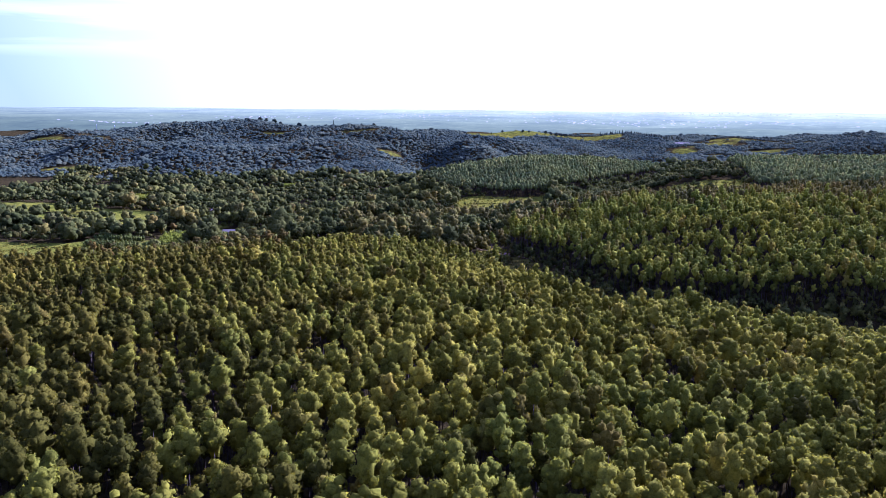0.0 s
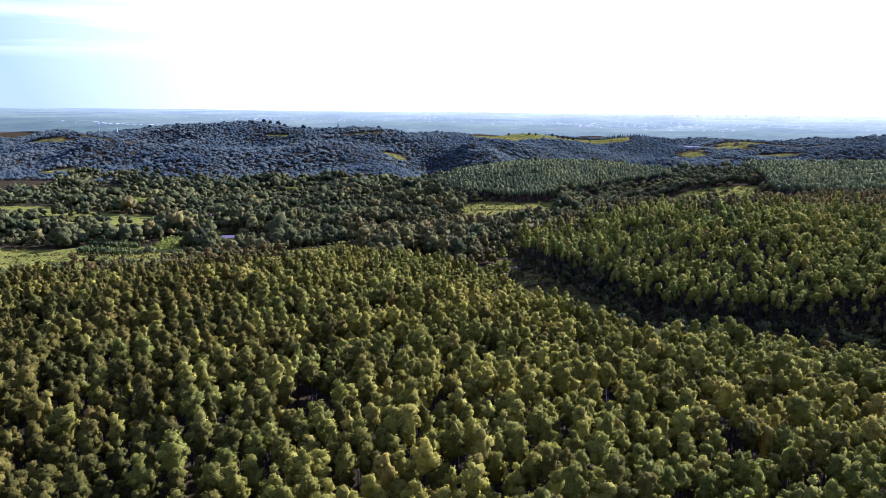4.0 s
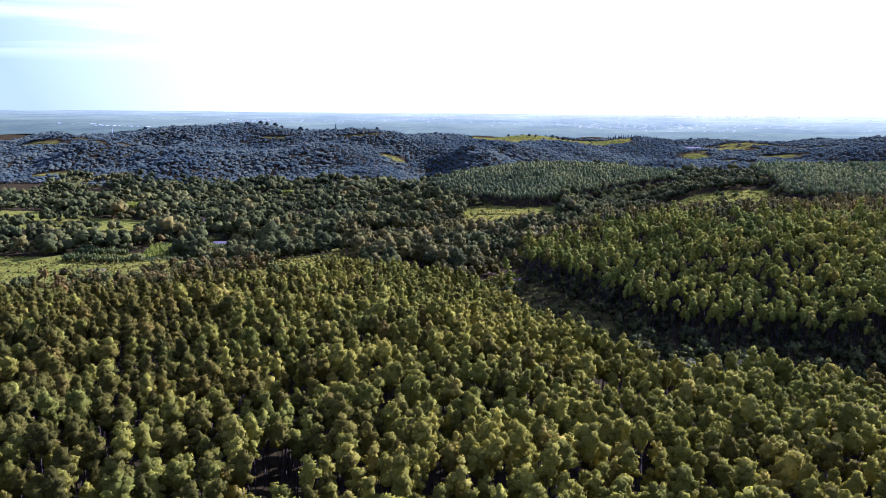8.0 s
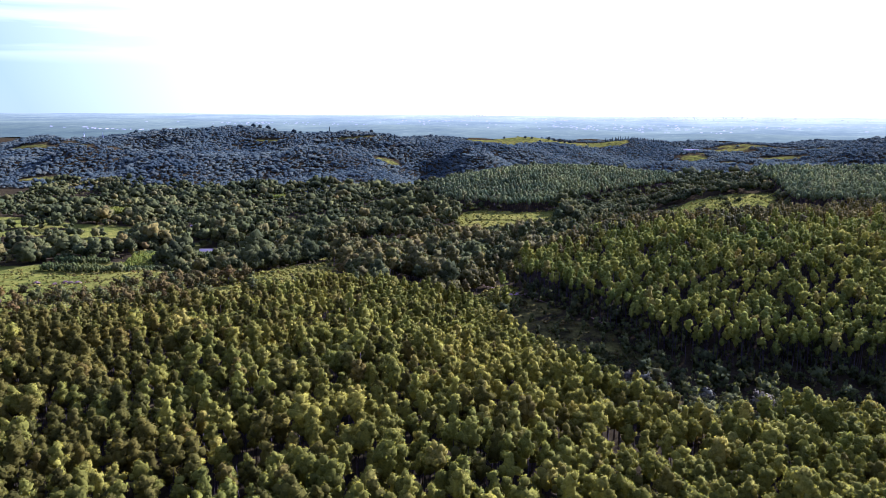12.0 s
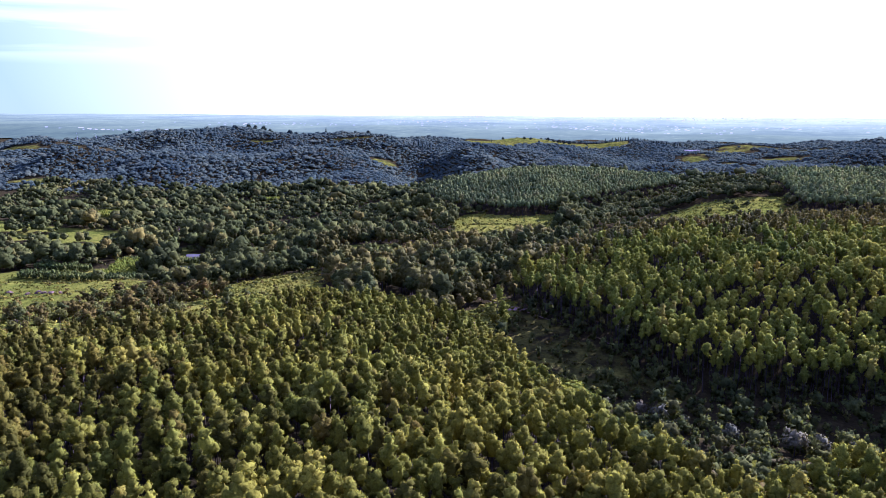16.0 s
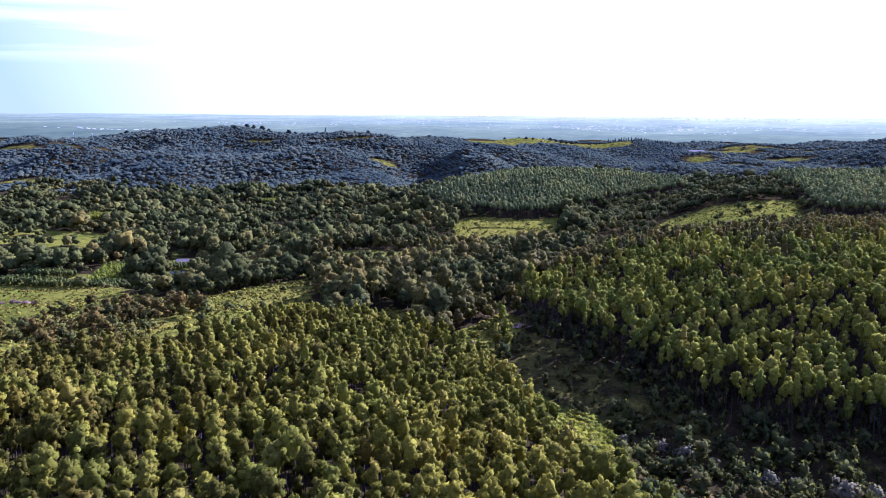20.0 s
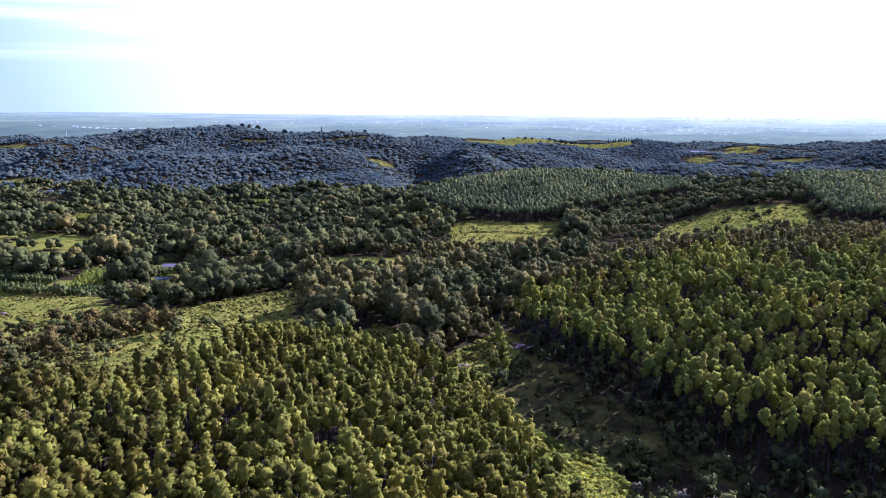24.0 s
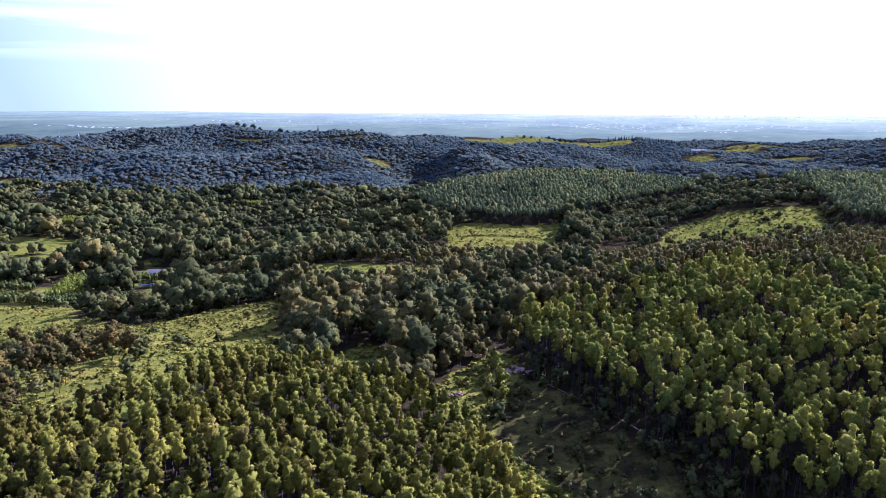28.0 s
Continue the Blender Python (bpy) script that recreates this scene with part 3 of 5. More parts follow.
def trunk(rng, tall, radius, limbs, sides=6):
    """A slightly bent trunk with limbs that rise from its upper half."""
    bend = rng.uniform(-0.04, 0.04, 2) * tall
    mid = (bend[0], bend[1], tall * 0.5)
    tip = (bend[0] * 0.6, bend[1] * 0.6, tall)
    pieces = [rod((0, 0, -0.6), mid, radius, radius * 0.7, sides), rod(mid, tip, radius * 0.7, radius * 0.2, sides)]
    for _ in range(limbs):
        u = rng.uniform(0.5, 0.85)
        a = rng.uniform(0, 6.28)
        reach = tall * rng.uniform(0.08, 0.14)
        start = (bend[0], bend[1], tall * u)
        end = (bend[0] + math.cos(a) * reach, bend[1] + math.sin(a) * reach, tall * u + reach * 1.3)
        pieces.append(rod(start, end, radius * 0.35, radius * 0.1, 4))
    return join(pieces)


def tri_mesh(name, points, faces, mats, which=None, tone=None, normals=None):
    me = bpy.data.meshes.new(name)
    me.vertices.add(len(points))
    me.vertices.foreach_set("co", np.ascontiguousarray(points, np.float32).ravel())
    me.loops.add(faces.size)
    me.loops.foreach_set("vertex_index", np.ascontiguousarray(faces, np.int32).ravel())
    me.polygons.add(len(faces))
    me.polygons.foreach_set("loop_start", np.arange(len(faces), dtype=np.int32) * 3)
    me.polygons.foreach_set("use_smooth", np.ones(len(faces), bool))
    for m in mats:
        me.materials.append(m)
    if which is not None:
        me.polygons.foreach_set("material_index", np.ascontiguousarray(which, np.int32))
    if tone is not None:
        at = me.attributes.new("tone", "FLOAT", "POINT")
        at.data.foreach_set("value", np.ascontiguousarray(tone, np.float32))
    me.update(calc_edges=True)
    if normals is not None:
        me.normals_split_custom_set_from_vertices(np.ascontiguousarray(normals, np.float32))
    return me


def shape_of(rng, total, wide, tall, lobes, leaves, leaf, limbs=0, point=0.6, sides=4, radius=0.1, coarse=False, puffs=0):
    """One tree: its trunk and its crown, as points and triangles."""
    t = trunk(rng, total - tall * 0.3, radius, limbs, sides)
    p, f, m = crown(rng, wide, tall, lobes, leaves, leaf, point, coarse, puffs)
    return t, (p + (0, 0, total - tall), f, m)


def tree_of(rng, total, wide, tall, puffs, level, leaves, leaf, point=0.2, radius=0.1, fine=False):
    """One plain-stemmed tree with a rounded crown: its trunk and its crown, as points and triangles."""
    t = trunk(rng, total - tall * 0.3, radius, 0, 3)
    p, f, m = dome(rng, wide, tall, puffs, level, leaves, leaf, point, rng.uniform(0.42, 0.52), fine)
    return t, (p + (0, 0, total - tall), f, m)


def plant(name, shapes, x, y, size, rng, mats, label, category, trunks=True):
    """All the trees of a wood as one sheet of stuff: each with its own turn, size and tone."""
    z = height(x, y)
    pick = rng.integers(0, len(shapes), len(x))
    turn, lean = rng.uniform(0, 6.283, len(x)), rng.uniform(0.88, 1.14, len(x))
    tones = rng.uniform(0, 1, len(x)) ** 1.15
    points, faces, which, tone, normals, n = [], [], [], [], [], 0
    for k, (t, c) in enumerate(shapes):
        p, f, m = join([t, c]) if trunks else c
        mat = np.r_[np.ones(len(t[1]) if trunks else 0, int), np.zeros(len(c[1]), int)]
        at = np.flatnonzero(pick == k)
        if not len(at):
            continue
        cs, sn, s = np.cos(turn[at])[:, None], np.sin(turn[at])[:, None], size[at][:, None]
        w = s * lean[at][:, None]
        q = np.stack([(p[:, 0] * cs - p[:, 1] * sn) * w + x[at][:, None], (p[:, 0] * sn + p[:, 1] * cs) * w + y[at][:, None],
                      p[:, 2] * s + z[at][:, None]], -1)
        points.append(q.reshape(-1, 3))
        faces.append((f[None] + (n + np.arange(len(at)) * len(p))[:, None, None]).reshape(-1, 3))
        which.append(np.tile(mat, len(at)))
        tone.append(np.repeat(tones[at], len(p)))
        normals.append(np.stack([m[:, 0] * cs - m[:, 1] * sn, m[:, 0] * sn + m[:, 1] * cs, m[:, 2] + 0 * cs], -1).reshape(-1, 3))
        n += len(at) * len(p)
    me = tri_mesh(name, np.concatenate(points), np.concatenate(faces), mats, np.concatenate(which), np.concatenate(tone), np.concatenate(normals))
    return tagged(new(name, me), label, category, kind="stuff")


def rows_of(rng, x0, x1, y0, y1, gap, step, angle, jitter):
    """Planting rows over a rectangle: points that stray a little."""
    c, s = math.cos(radians(angle)), math.sin(radians(angle))
    half = math.hypot(x1 - x0, y1 - y0) / 2
    u, v = np.meshgrid(np.arange(-half, half, gap), np.arange(-half, half, step))
    u, v = u.ravel() + rng.normal(0, jitter, u.size), v.ravel() + rng.normal(0, jitter, v.size)
    x, y = (x0 + x1) / 2 + u * c - v * s, (y0 + y1) / 2 + u * s + v * c
    keep = (x > x0) & (x < x1) & (y > y0) & (y < y1)
    return x[keep], y[keep]


def in_view(x, y, margin=25.0):
    """The wedge of land ahead of the flight."""
    return (x > -0.79 * y - margin) & (x < 0.60 * y + margin)


rng = np.random.default_rng(7)


def faces_flight(x, y, slack=0.03):
    """Whether the ground lies open to the flight line, and not on the far side of its hill."""
    fall = (height(x, y + 12) - height(x, y - 12)) / 24
    return fall > (height(x, y) - 121) / (y - 60) - slack


def cleared(x, y):
    """Yards, plots and the pond with their open fronts, kept free of tall trees."""
    hit = np.zeros(len(x), bool)
    for cx, cy, rx, ry in YARDS:
        hit |= np.hypot((x - cx) / rx, (y - cy) / ry) < 1
    return hit


def stands(x, y):
    hit = np.zeros(len(x), bool)
    for zone in (RIDGE_STAND, HILL_STAND, TOP_STAND, BACK_STAND):
        hit |= inside(x, y, zone)
    return hit


def sizes(n, spread, low=0.6, high=1.4):
    return np.clip(rng.normal(1, spread, n), low, high)


def missing(x, y):
    """Gaps where young trees failed."""
    gap = np.sin(x * 0.19 + 2 * np.sin(y * 0.07)) * np.sin(y * 0.23 + 1.5 * np.sin(x * 0.09)) > 0.93
    return gap | (np.hypot(x + 27, (y - 121) * 0.6) < 4.5)


# the young gum plantation on the ridge under the flight
GUM_SHAPES = [tree_of(rng, rng.uniform(9.6, 13.0), rng.uniform(1.9, 2.7), rng.uniform(4.2, 6.2), int(rng.integers(11, 15)), 1, 180, 0.25, rng.uniform(0.4, 1.0), 0.1, True) for _ in range(24)]
GUM_SIDE = [tree_of(rng, rng.uniform(9.6, 13.0), rng.uniform(1.9, 2.7), rng.uniform(4.2, 6.2), int(rng.integers(10, 13)), 1, 70, 0.38, rng.uniform(0.2, 0.9)) for _ in range(16)]
BACK_SHAPES = [tree_of(rng, 12.0, rng.uniform(2.5, 3.3), rng.uniform(4.4, 5.8), 8, 1, 0, 0.7, 0.3) for _ in range(8)]
x, y = rows_of(rng, -260, 140, 58, 340, 3.1, 2.05, 27, 0.52)
keep = inside(x, y, RIDGE_STAND) & (rng.uniform(size=len(x)) > 0.08) & ~missing(x, y)
x, y = x[keep], y[keep]
seen = in_view(x, y)
size = sizes(len(x), 0.11, 0.7, 1.22) * np.clip(1.0 - (y - 240) / 450, 0.78, 1) * (1 + 0.05 * np.sin(x * 0.21 + 1) * np.sin(y * 0.17) + 0.04 * np.sin(x * 0.5) * np.sin(y * 0.43)) * np.clip(1 + (x + 90) / 300, 0.84, 1)
# browner trees thicken leftwards; their darkened tone also dims that side
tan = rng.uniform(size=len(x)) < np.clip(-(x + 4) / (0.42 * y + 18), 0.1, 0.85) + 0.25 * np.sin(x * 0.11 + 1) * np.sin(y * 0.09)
near = np.flatnonzero((y < 100) & (np.abs(x + 4) < 32))[:300]
GUM_AT = list(zip(x[near].tolist(), y[near].tolist(), size[near].tolist(), tan[near].tolist()))
rest = np.ones(len(x), bool)
rest[near] = False
aside = (x < -72 - 0.12 * y) | (y > 205)
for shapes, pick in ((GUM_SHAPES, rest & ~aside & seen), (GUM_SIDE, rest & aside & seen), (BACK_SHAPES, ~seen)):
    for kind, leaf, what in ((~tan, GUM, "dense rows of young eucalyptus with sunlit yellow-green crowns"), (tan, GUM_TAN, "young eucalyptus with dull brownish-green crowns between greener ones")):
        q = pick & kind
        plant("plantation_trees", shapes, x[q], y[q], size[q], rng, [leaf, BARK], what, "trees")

# the same stand under and behind the start of the flight
x, y = rows_of(rng, -150, 140, -60, 58, 3.3, 2.3, 27, 0.35)
plant("plantation_trees", BACK_SHAPES, x, y, sizes(len(x), 0.11, 0.7, 1.22), rng, [GUM, BARK], "dense rows of young eucalyptus with sunlit yellow-green crowns", "trees")

# the older stand across the side valley; its front rows are trees of their own
OLD_SHAPES = [tree_of(rng, rng.uniform(12.0, 15.6), rng.uniform(1.9, 2.6), rng.uniform(4.2, 6.4), int(rng.integers(9, 13)), 1, 120, 0.32, rng.uniform(0.3, 0.9), 0.11, True) for _ in range(14)]
x, y = rows_of(rng, 0, 420, 240, 570, 3.0, 2.35, 24, 0.6)
keep = inside(x, y, HILL_STAND) & in_view(x, y) & (rng.uniform(size=len(x)) > 0.08)
x, y = x[keep], y[keep]
size = sizes(len(x), 0.15, 0.6, 1.35) * np.where((x > 90) & (y > 390), 0.84, 1.0)
near = np.flatnonzero((y < 335) & (x < 100))
near = near[np.argsort(y[near])][:240]
OLD_AT = list(zip(x[near].tolist(), y[near].tolist(), size[near].tolist()))
rest = np.ones(len(x), bool)
rest[near] = False
OLD_SLIM = [tree_of(rng, rng.uniform(11.6, 15.4), rng.uniform(2.0, 2.8), rng.uniform(4.2, 6.2), int(rng.integers(7, 10)), 1, 40, 0.44, rng.uniform(0.3, 0.9), 0.11) for _ in range(12)]
odd = np.sin(x * 0.09 + 1.2) * np.sin(y * 0.08 + 0.4 * np.sin(x * 0.05)) * 0.7 + rng.normal(0, 0.45, len(x)) + (y - 372 - 0.05 * (x - 60)) / 34 > 0.25
odd &= y > 330
for shapes, zone in ((OLD_SHAPES, y < 360), (OLD_SLIM, y >= 360)):
    for kind, leaf, what in ((~odd, GUM_B, "tall eucalyptus stand on a hillside, bare stems below"), (odd, MIXED, "brownish and olive trees mixed into the hillside stand")):
        pick = rest & zone & kind
        plant("hillside_plantation", shapes, x[pick], y[pick], size[pick], rng, [leaf, BARK], what, "trees")

SMALL_SHAPES = [tree_of(rng, 13.0, rng.uniform(3.8, 4.8), rng.uniform(6.5, 8.5), 5, 1, 8, 0.9, 0.5, 0.16) for _ in range(6)]
x, y = rows_of(rng, -100, 600, 480, 1000, 4.6, 4.2, 24, 0.7)
keep = (inside(x, y, TOP_STAND) | inside(x, y, BACK_STAND)) & in_view(x, y) & faces_flight(x, y, 0.09)
x, y = x[keep], y[keep]
plant("hilltop_plantation", SMALL_SHAPES, x, y, sizes(len(x), 0.1), rng, [GUM_FAR, BARK], "eucalyptus stands on the far hill tops", "trees")

# mixed wood beyond the pasture: uneven, brownish
MIX_SHAPES = [tree_of(rng, rng.uniform(7, 11), rng.uniform(3.4, 5.6), rng.uniform(5.5, 7.6), int(rng.integers(10, 15)), 1, 80, 0.46, rng.uniform(0, 0.5), 0.14) for _ in range(14)]
n = 7400
x, y = rng.uniform(-140, 260, n), rng.uniform(312, 620, n)
keep = ~stands(x, y) & ~inside(x, y, SHADED_SLOPE) & (open_land(x, y) < 0.4) & in_view(x, y) & (x > -62 - (y - 345) * 0.28) & (y < 600 - 0.1 * x)
x, y = x[keep], y[keep]
size = np.clip(rng.normal(0.95, 0.25, len(x)), 0.4, 1.55) * np.where((y > 455) & (x > 50), 0.62, 1.0) * np.where((y > 540) & (x > -60), 0.7, 1.0) * np.where((np.hypot(x - 16, y - 366) < 26), 0.6, 1.0)
kind = np.sin(x * 0.06 + 2) * np.sin(y * 0.05) + rng.normal(0, 0.6, len(x)) > 0.1
plant("mixed_wood", MIX_SHAPES, x[~kind], y[~kind], size[~kind], rng, [MIXED, BARK], "uneven mixed wood with brownish crowns", "trees")
plant("green_wood", MIX_SHAPES, x[kind], y[kind], size[kind], rng, [WOOD, BARK], "dark green trees among the mixed wood", "trees")

# broadleaved wood in the valley
WOOD_SHAPES = [tree_of(rng, rng.uniform(6.5, 10), rng.uniform(5.2, 8.6), rng.uniform(4.4, 7), 4, 1, 4, 1.0, 0.1, 0.2) for _ in range(8)]
WOOD_NEAR = [tree_of(rng, rng.uniform(6.5, 10.5), rng.uniform(4.8, 8.0), rng.uniform(4.6, 8), int(rng.integers(12, 17)), 1, 90, 0.5, 0.1, 0.2) for _ in range(10)]
WOOD_MID = [tree_of(rng, rng.uniform(6.5, 10), rng.uniform(5.0, 8.4), rng.uniform(4.6, 7), int(rng.integers(8, 11)), 1, 20, 0.7, 0.1, 0.2) for _ in range(10)]
n = 36000
x, y = rng.uniform(-660, 460, n), rng.uniform(330, 1120, n)
broken = np.sin(x * 0.043 + 1.0) * np.sin(y * 0.037 + x * 0.01) + 0.4 * np.sin(x * 0.13) * np.sin(y * 0.11) > rng.uniform(0.55, 1.0, n)
keep = ~stands(x, y) & (open_land(x, y) < rng.uniform(0.25, 0.8, n)) & in_view(x, y) & ~broken & ((x < -62 - (y - 345) * 0.28) | (y > 600 - 0.1 * x))
keep &= ~inside(x, y, SIDE_VALLEY_FLOOR) & faces_flight(x, y, 0.06) & ~cleared(x, y)
x, y = x[keep], y[keep]
low = ((x > -50) & (x < 90) & (y > 540) & (y < 640)) | ((x > 90) & (x < 240) & (y > 470) & (y < 600))
low |= (x > -262) & (x < -148) & (y > 440) & (y < 600) & (y < 640 + (x + 148) * 0.6)
lush = np.sin(x * 0.037 + 1.7 * np.sin(y * 0.019)) * np.sin(y * 0.031 + 1.3 * np.sin(x * 0.023 + 1))
size = np.clip(rng.lognormal(-0.26, 0.45, len(x)), 0.2, 1.7) * np.where(low, np.where(x > 90, 0.8, 0.5), 1.0) * (1 + 0.4 * lush)
size = np.where((x > 80) & (y < 800), np.minimum(size * 0.8, 0.95), size)
brown = np.sin(x * 0.029 + 0.5) * np.sin(y * 0.035 + 0.9 * np.sin(x * 0.017)) + rng.normal(0, 0.35, len(x)) > np.where(y > 790, 1.2, 0.85)
close = (y < 560) & (x < 60)
half = ~close & (y < 790) & (x < 240)
far = ~close & ~half
for shapes, zone in ((WOOD_NEAR, close), (WOOD_MID, half), (WOOD_SHAPES, far)):
    for kind, leaf, what in ((~brown, WOOD, "dark broadleaved wood"), (brown, MIXED, "brownish wood")):
        pick = zone & kind
        plant("valley_wood", shapes, x[pick], y[pick], size[pick], rng, [leaf, BARK], what + " over the valley floor", "trees", trunks=False)

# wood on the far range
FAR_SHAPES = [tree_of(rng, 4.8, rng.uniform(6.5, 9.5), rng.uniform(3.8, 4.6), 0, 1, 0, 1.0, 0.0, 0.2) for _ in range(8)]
# normals leaned upward flatten the trees' shading, as haze would
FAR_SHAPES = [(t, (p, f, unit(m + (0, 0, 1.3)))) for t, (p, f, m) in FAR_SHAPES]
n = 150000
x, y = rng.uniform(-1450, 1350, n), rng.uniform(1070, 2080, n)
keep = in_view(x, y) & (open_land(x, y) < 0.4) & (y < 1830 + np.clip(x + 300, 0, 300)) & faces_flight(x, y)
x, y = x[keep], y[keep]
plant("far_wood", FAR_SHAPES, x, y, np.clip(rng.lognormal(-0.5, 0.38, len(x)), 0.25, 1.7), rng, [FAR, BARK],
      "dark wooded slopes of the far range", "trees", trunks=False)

# low scrub on the pastures and in the side valley
SCRUB_SHAPES = [shape_of(rng, rng.uniform(0.9, 1.6), rng.uniform(1.4, 2.6), rng.uniform(0.8, 1.5), 2, 24, 0.4, 0, 0.2, 3, 0.05, True, 1) for _ in range(8)]


def in_zone(zone, n):
    xs, ys = [p[0] for p in zone], [p[1] for p in zone]
    x, y = rng.uniform(min(xs), max(xs), n), rng.uniform(min(ys), max(ys), n)
    keep = inside(x, y, zone) & in_view(x, y)
    return x[keep], y[keep]


PASTURE_FORE = [(-73, 300), (-70, 318), (-55, 336), (-60, 362), (-76, 404), (-92, 462), (-131, 430), (-150, 425), (-190, 440), (-165, 360), (-130, 280), (-94, 268)]
spots = [in_zone(PASTURE_NEAR, 7000), in_zone(PASTURE_FORE, 900), in_zone(PASTURE_GAP, 260), in_zone(SHADED_SLOPE, 1000), in_zone(PASTURE_PATCH, 30), in_zone(SIDE_VALLEY_FLOOR, 2600), in_zone(PASTURE_STRIP, 160)]
x, y = np.concatenate([p[0] for p in spots]), np.concatenate([p[1] for p in spots])
keep = np.sin(x * 0.17 + 1) * np.sin(y * 0.12 + 0.6 * np.sin(x * 0.1)) + 0.5 * np.sin(x * 0.41) * np.sin(y * 0.37) > rng.uniform(-0.9, 0.7, len(x))
x, y = x[keep], y[keep]
size = np.clip(rng.lognormal(-0.5, 0.5, len(x)), 0.2, 1.8)
green = rng.uniform(size=len(x)) < 0.45
plant("pasture_scrub", SCRUB_SHAPES, x[green], y[green], size[green], rng, [WOOD, BARK], "small dark green bushes scattered over grass", "shrubs", trunks=False)
x, y, size = x[~green], y[~green], size[~green]
plant("pasture_scrub", SCRUB_SHAPES, x, y, size, rng, [SCRUB, BARK], "low brown and olive scrub scattered over grass", "shrubs", trunks=False)
spots = [in_zone(PASTURE_LOW, 90), in_zone(PASTURE_HIGH, 200), in_zone(CREST_PASTURE, 70)]
x, y = np.concatenate([p[0] for p in spots]), np.concatenate([p[1] for p in spots])
plant("upland_scrub", SCRUB_SHAPES, x, y, np.clip(rng.lognormal(0.2, 0.5, len(x)), 0.4, 3.5), rng, [WOOD, BARK], "dark bushes scattered over the upper pastures", "shrubs", trunks=False)


TUSSOCKS = [shape_of(rng, 0.55, rng.uniform(0.7, 1.3), 0.5, 1, 8, 0.35, 0, 0.2, 3, 0.03, True) for _ in range(5)]
spots = [in_zone(PASTURE_NEAR, 9000), in_zone(PASTURE_FORE, 2800), in_zone(PASTURE_HIGH, 1900), in_zone(PASTURE_LOW, 1100), in_zone(PASTURE_GAP, 900), in_zone(PASTURE_PATCH, 250), in_zone(PASTURE_STRIP, 900)]
x, y = np.concatenate([p[0] for p in spots]), np.concatenate([p[1] for p in spots])
plant("grass_tussocks", TUSSOCKS, x, y, np.clip(rng.lognormal(0.0, 0.45, len(x)), 0.4, 2.6), rng, [TUFT, BARK], "tufts of coarse olive grass on the pasture", "grass", trunks=False)

# undergrowth at the foot of the hillside stand and down the shaded slope
UNDER_SHAPES = [shape_of(rng, rng.uniform(2.4, 5.2), rng.uniform(2.0, 3.2), rng.uniform(2.2, 4.6), 3, 36, 0.5, 0, 0.3, 3, 0.06, True, 2) for _ in range(8)]
ux, uy = in_zone([(9, 358), (12, 334), (24, 312), (34, 295), (48, 278), (62, 266), (95, 262), (160, 256), (200, 275), (100, 284), (66, 290), (52, 302), (40, 320), (26, 345)], 2800)
sx, sy = in_zone(SHADED_SLOPE, 130)
vx, vy = in_zone(SIDE_VALLEY_FLOOR, 4200)
x, y = np.concatenate([ux, sx, vx]), np.concatenate([uy, sy, vy])
clear = ~inside(x, y, FERN_BANK)
x, y = x[clear], y[clear]
plant("undergrowth", UNDER_SHAPES, x, y, np.clip(rng.lognormal(-0.2, 0.4, len(x)), 0.3, 1.8), rng, [WOOD, BARK], "dark undergrowth at the foot of a eucalyptus stand", "shrubs", trunks=False)
# bright low growth where the ridge stand meets the side valley
fx, fy = in_zone(FERN_BANK, 9000)
keep = np.sin(fx * 0.23 + 1) * np.sin(fy * 0.19) > rng.uniform(-1.0, 0.5, len(fx))
plant("fern_bank", SCRUB_SHAPES, fx[keep], fy[keep], np.clip(rng.lognormal(-0.1, 0.35, keep.sum()), 0.4, 1.6), rng, [BUSH, BARK], "bright yellow-green ferns and low growth on the bank below the plantation", "shrubs", trunks=False)

# thin dark ditch lines with low bushes across the lower pasture
for line in ([(-14, 678), (0, 675), (14, 674), (26, 671), (40, 667)], [(-28, 609), (-17, 618), (-6, 626), (6, 629), (17, 631)]):
    u = rng.uniform(0, len(line) - 1.001, 150)
    a = np.array(line, float)
    at = a[u.astype(int)] + (a[u.astype(int) + 1] - a[u.astype(int)]) * (u % 1)[:, None] + rng.normal(0, 0.5, (150, 2))
    plant("ditch_growth", SCRUB_SHAPES, at[:, 0], at[:, 1], np.clip(rng.lognormal(-0.4, 0.4, 150), 0.3, 1.4), rng, [WOOD, BARK], "thin dark line of low growth along a pasture ditch", "shrubs", trunks=False)
# reddish low scrub on the floor of the side valley
rx, ry = in_zone([(17, 210), (16, 238), (26, 246), (44, 236), (62, 226), (84, 224), (60, 214), (54, 200), (46, 187), (39, 182), (30, 188), (22, 200)], 6500)
keep = np.sin(rx * 0.3) * np.sin(ry * 0.26 + 1) > rng.uniform(-1.0, 0.6, len(rx))
plant("reddish_scrub", SCRUB_SHAPES, rx[keep], ry[keep], np.clip(rng.lognormal(0.1, 0.4, keep.sum()), 0.4, 2.2), rng, [SCRUB, BARK], "low reddish-brown scrub on the floor of a shaded side valley", "shrubs", trunks=False)
THICKET_SHAPES = [shape_of(rng, rng.uniform(4, 6.5), rng.uniform(3, 4.4), rng.uniform(2.6, 4.6), 3, 80, 0.5, 0, 0.3, 3, 0.09, True, 4) for _ in range(8)]
x, y = in_zone([(-98, 258), (-98, 296), (-106, 325), (-106, 352), (-122, 372), (-146, 360), (-182, 330), (-270, 270), (-270, 150), (-172, 204), (-130, 232)], 2600)
keep = np.sin(x * 0.15) * np.sin(y * 0.13 + 1) > rng.uniform(-0.9, 0.3, len(x))
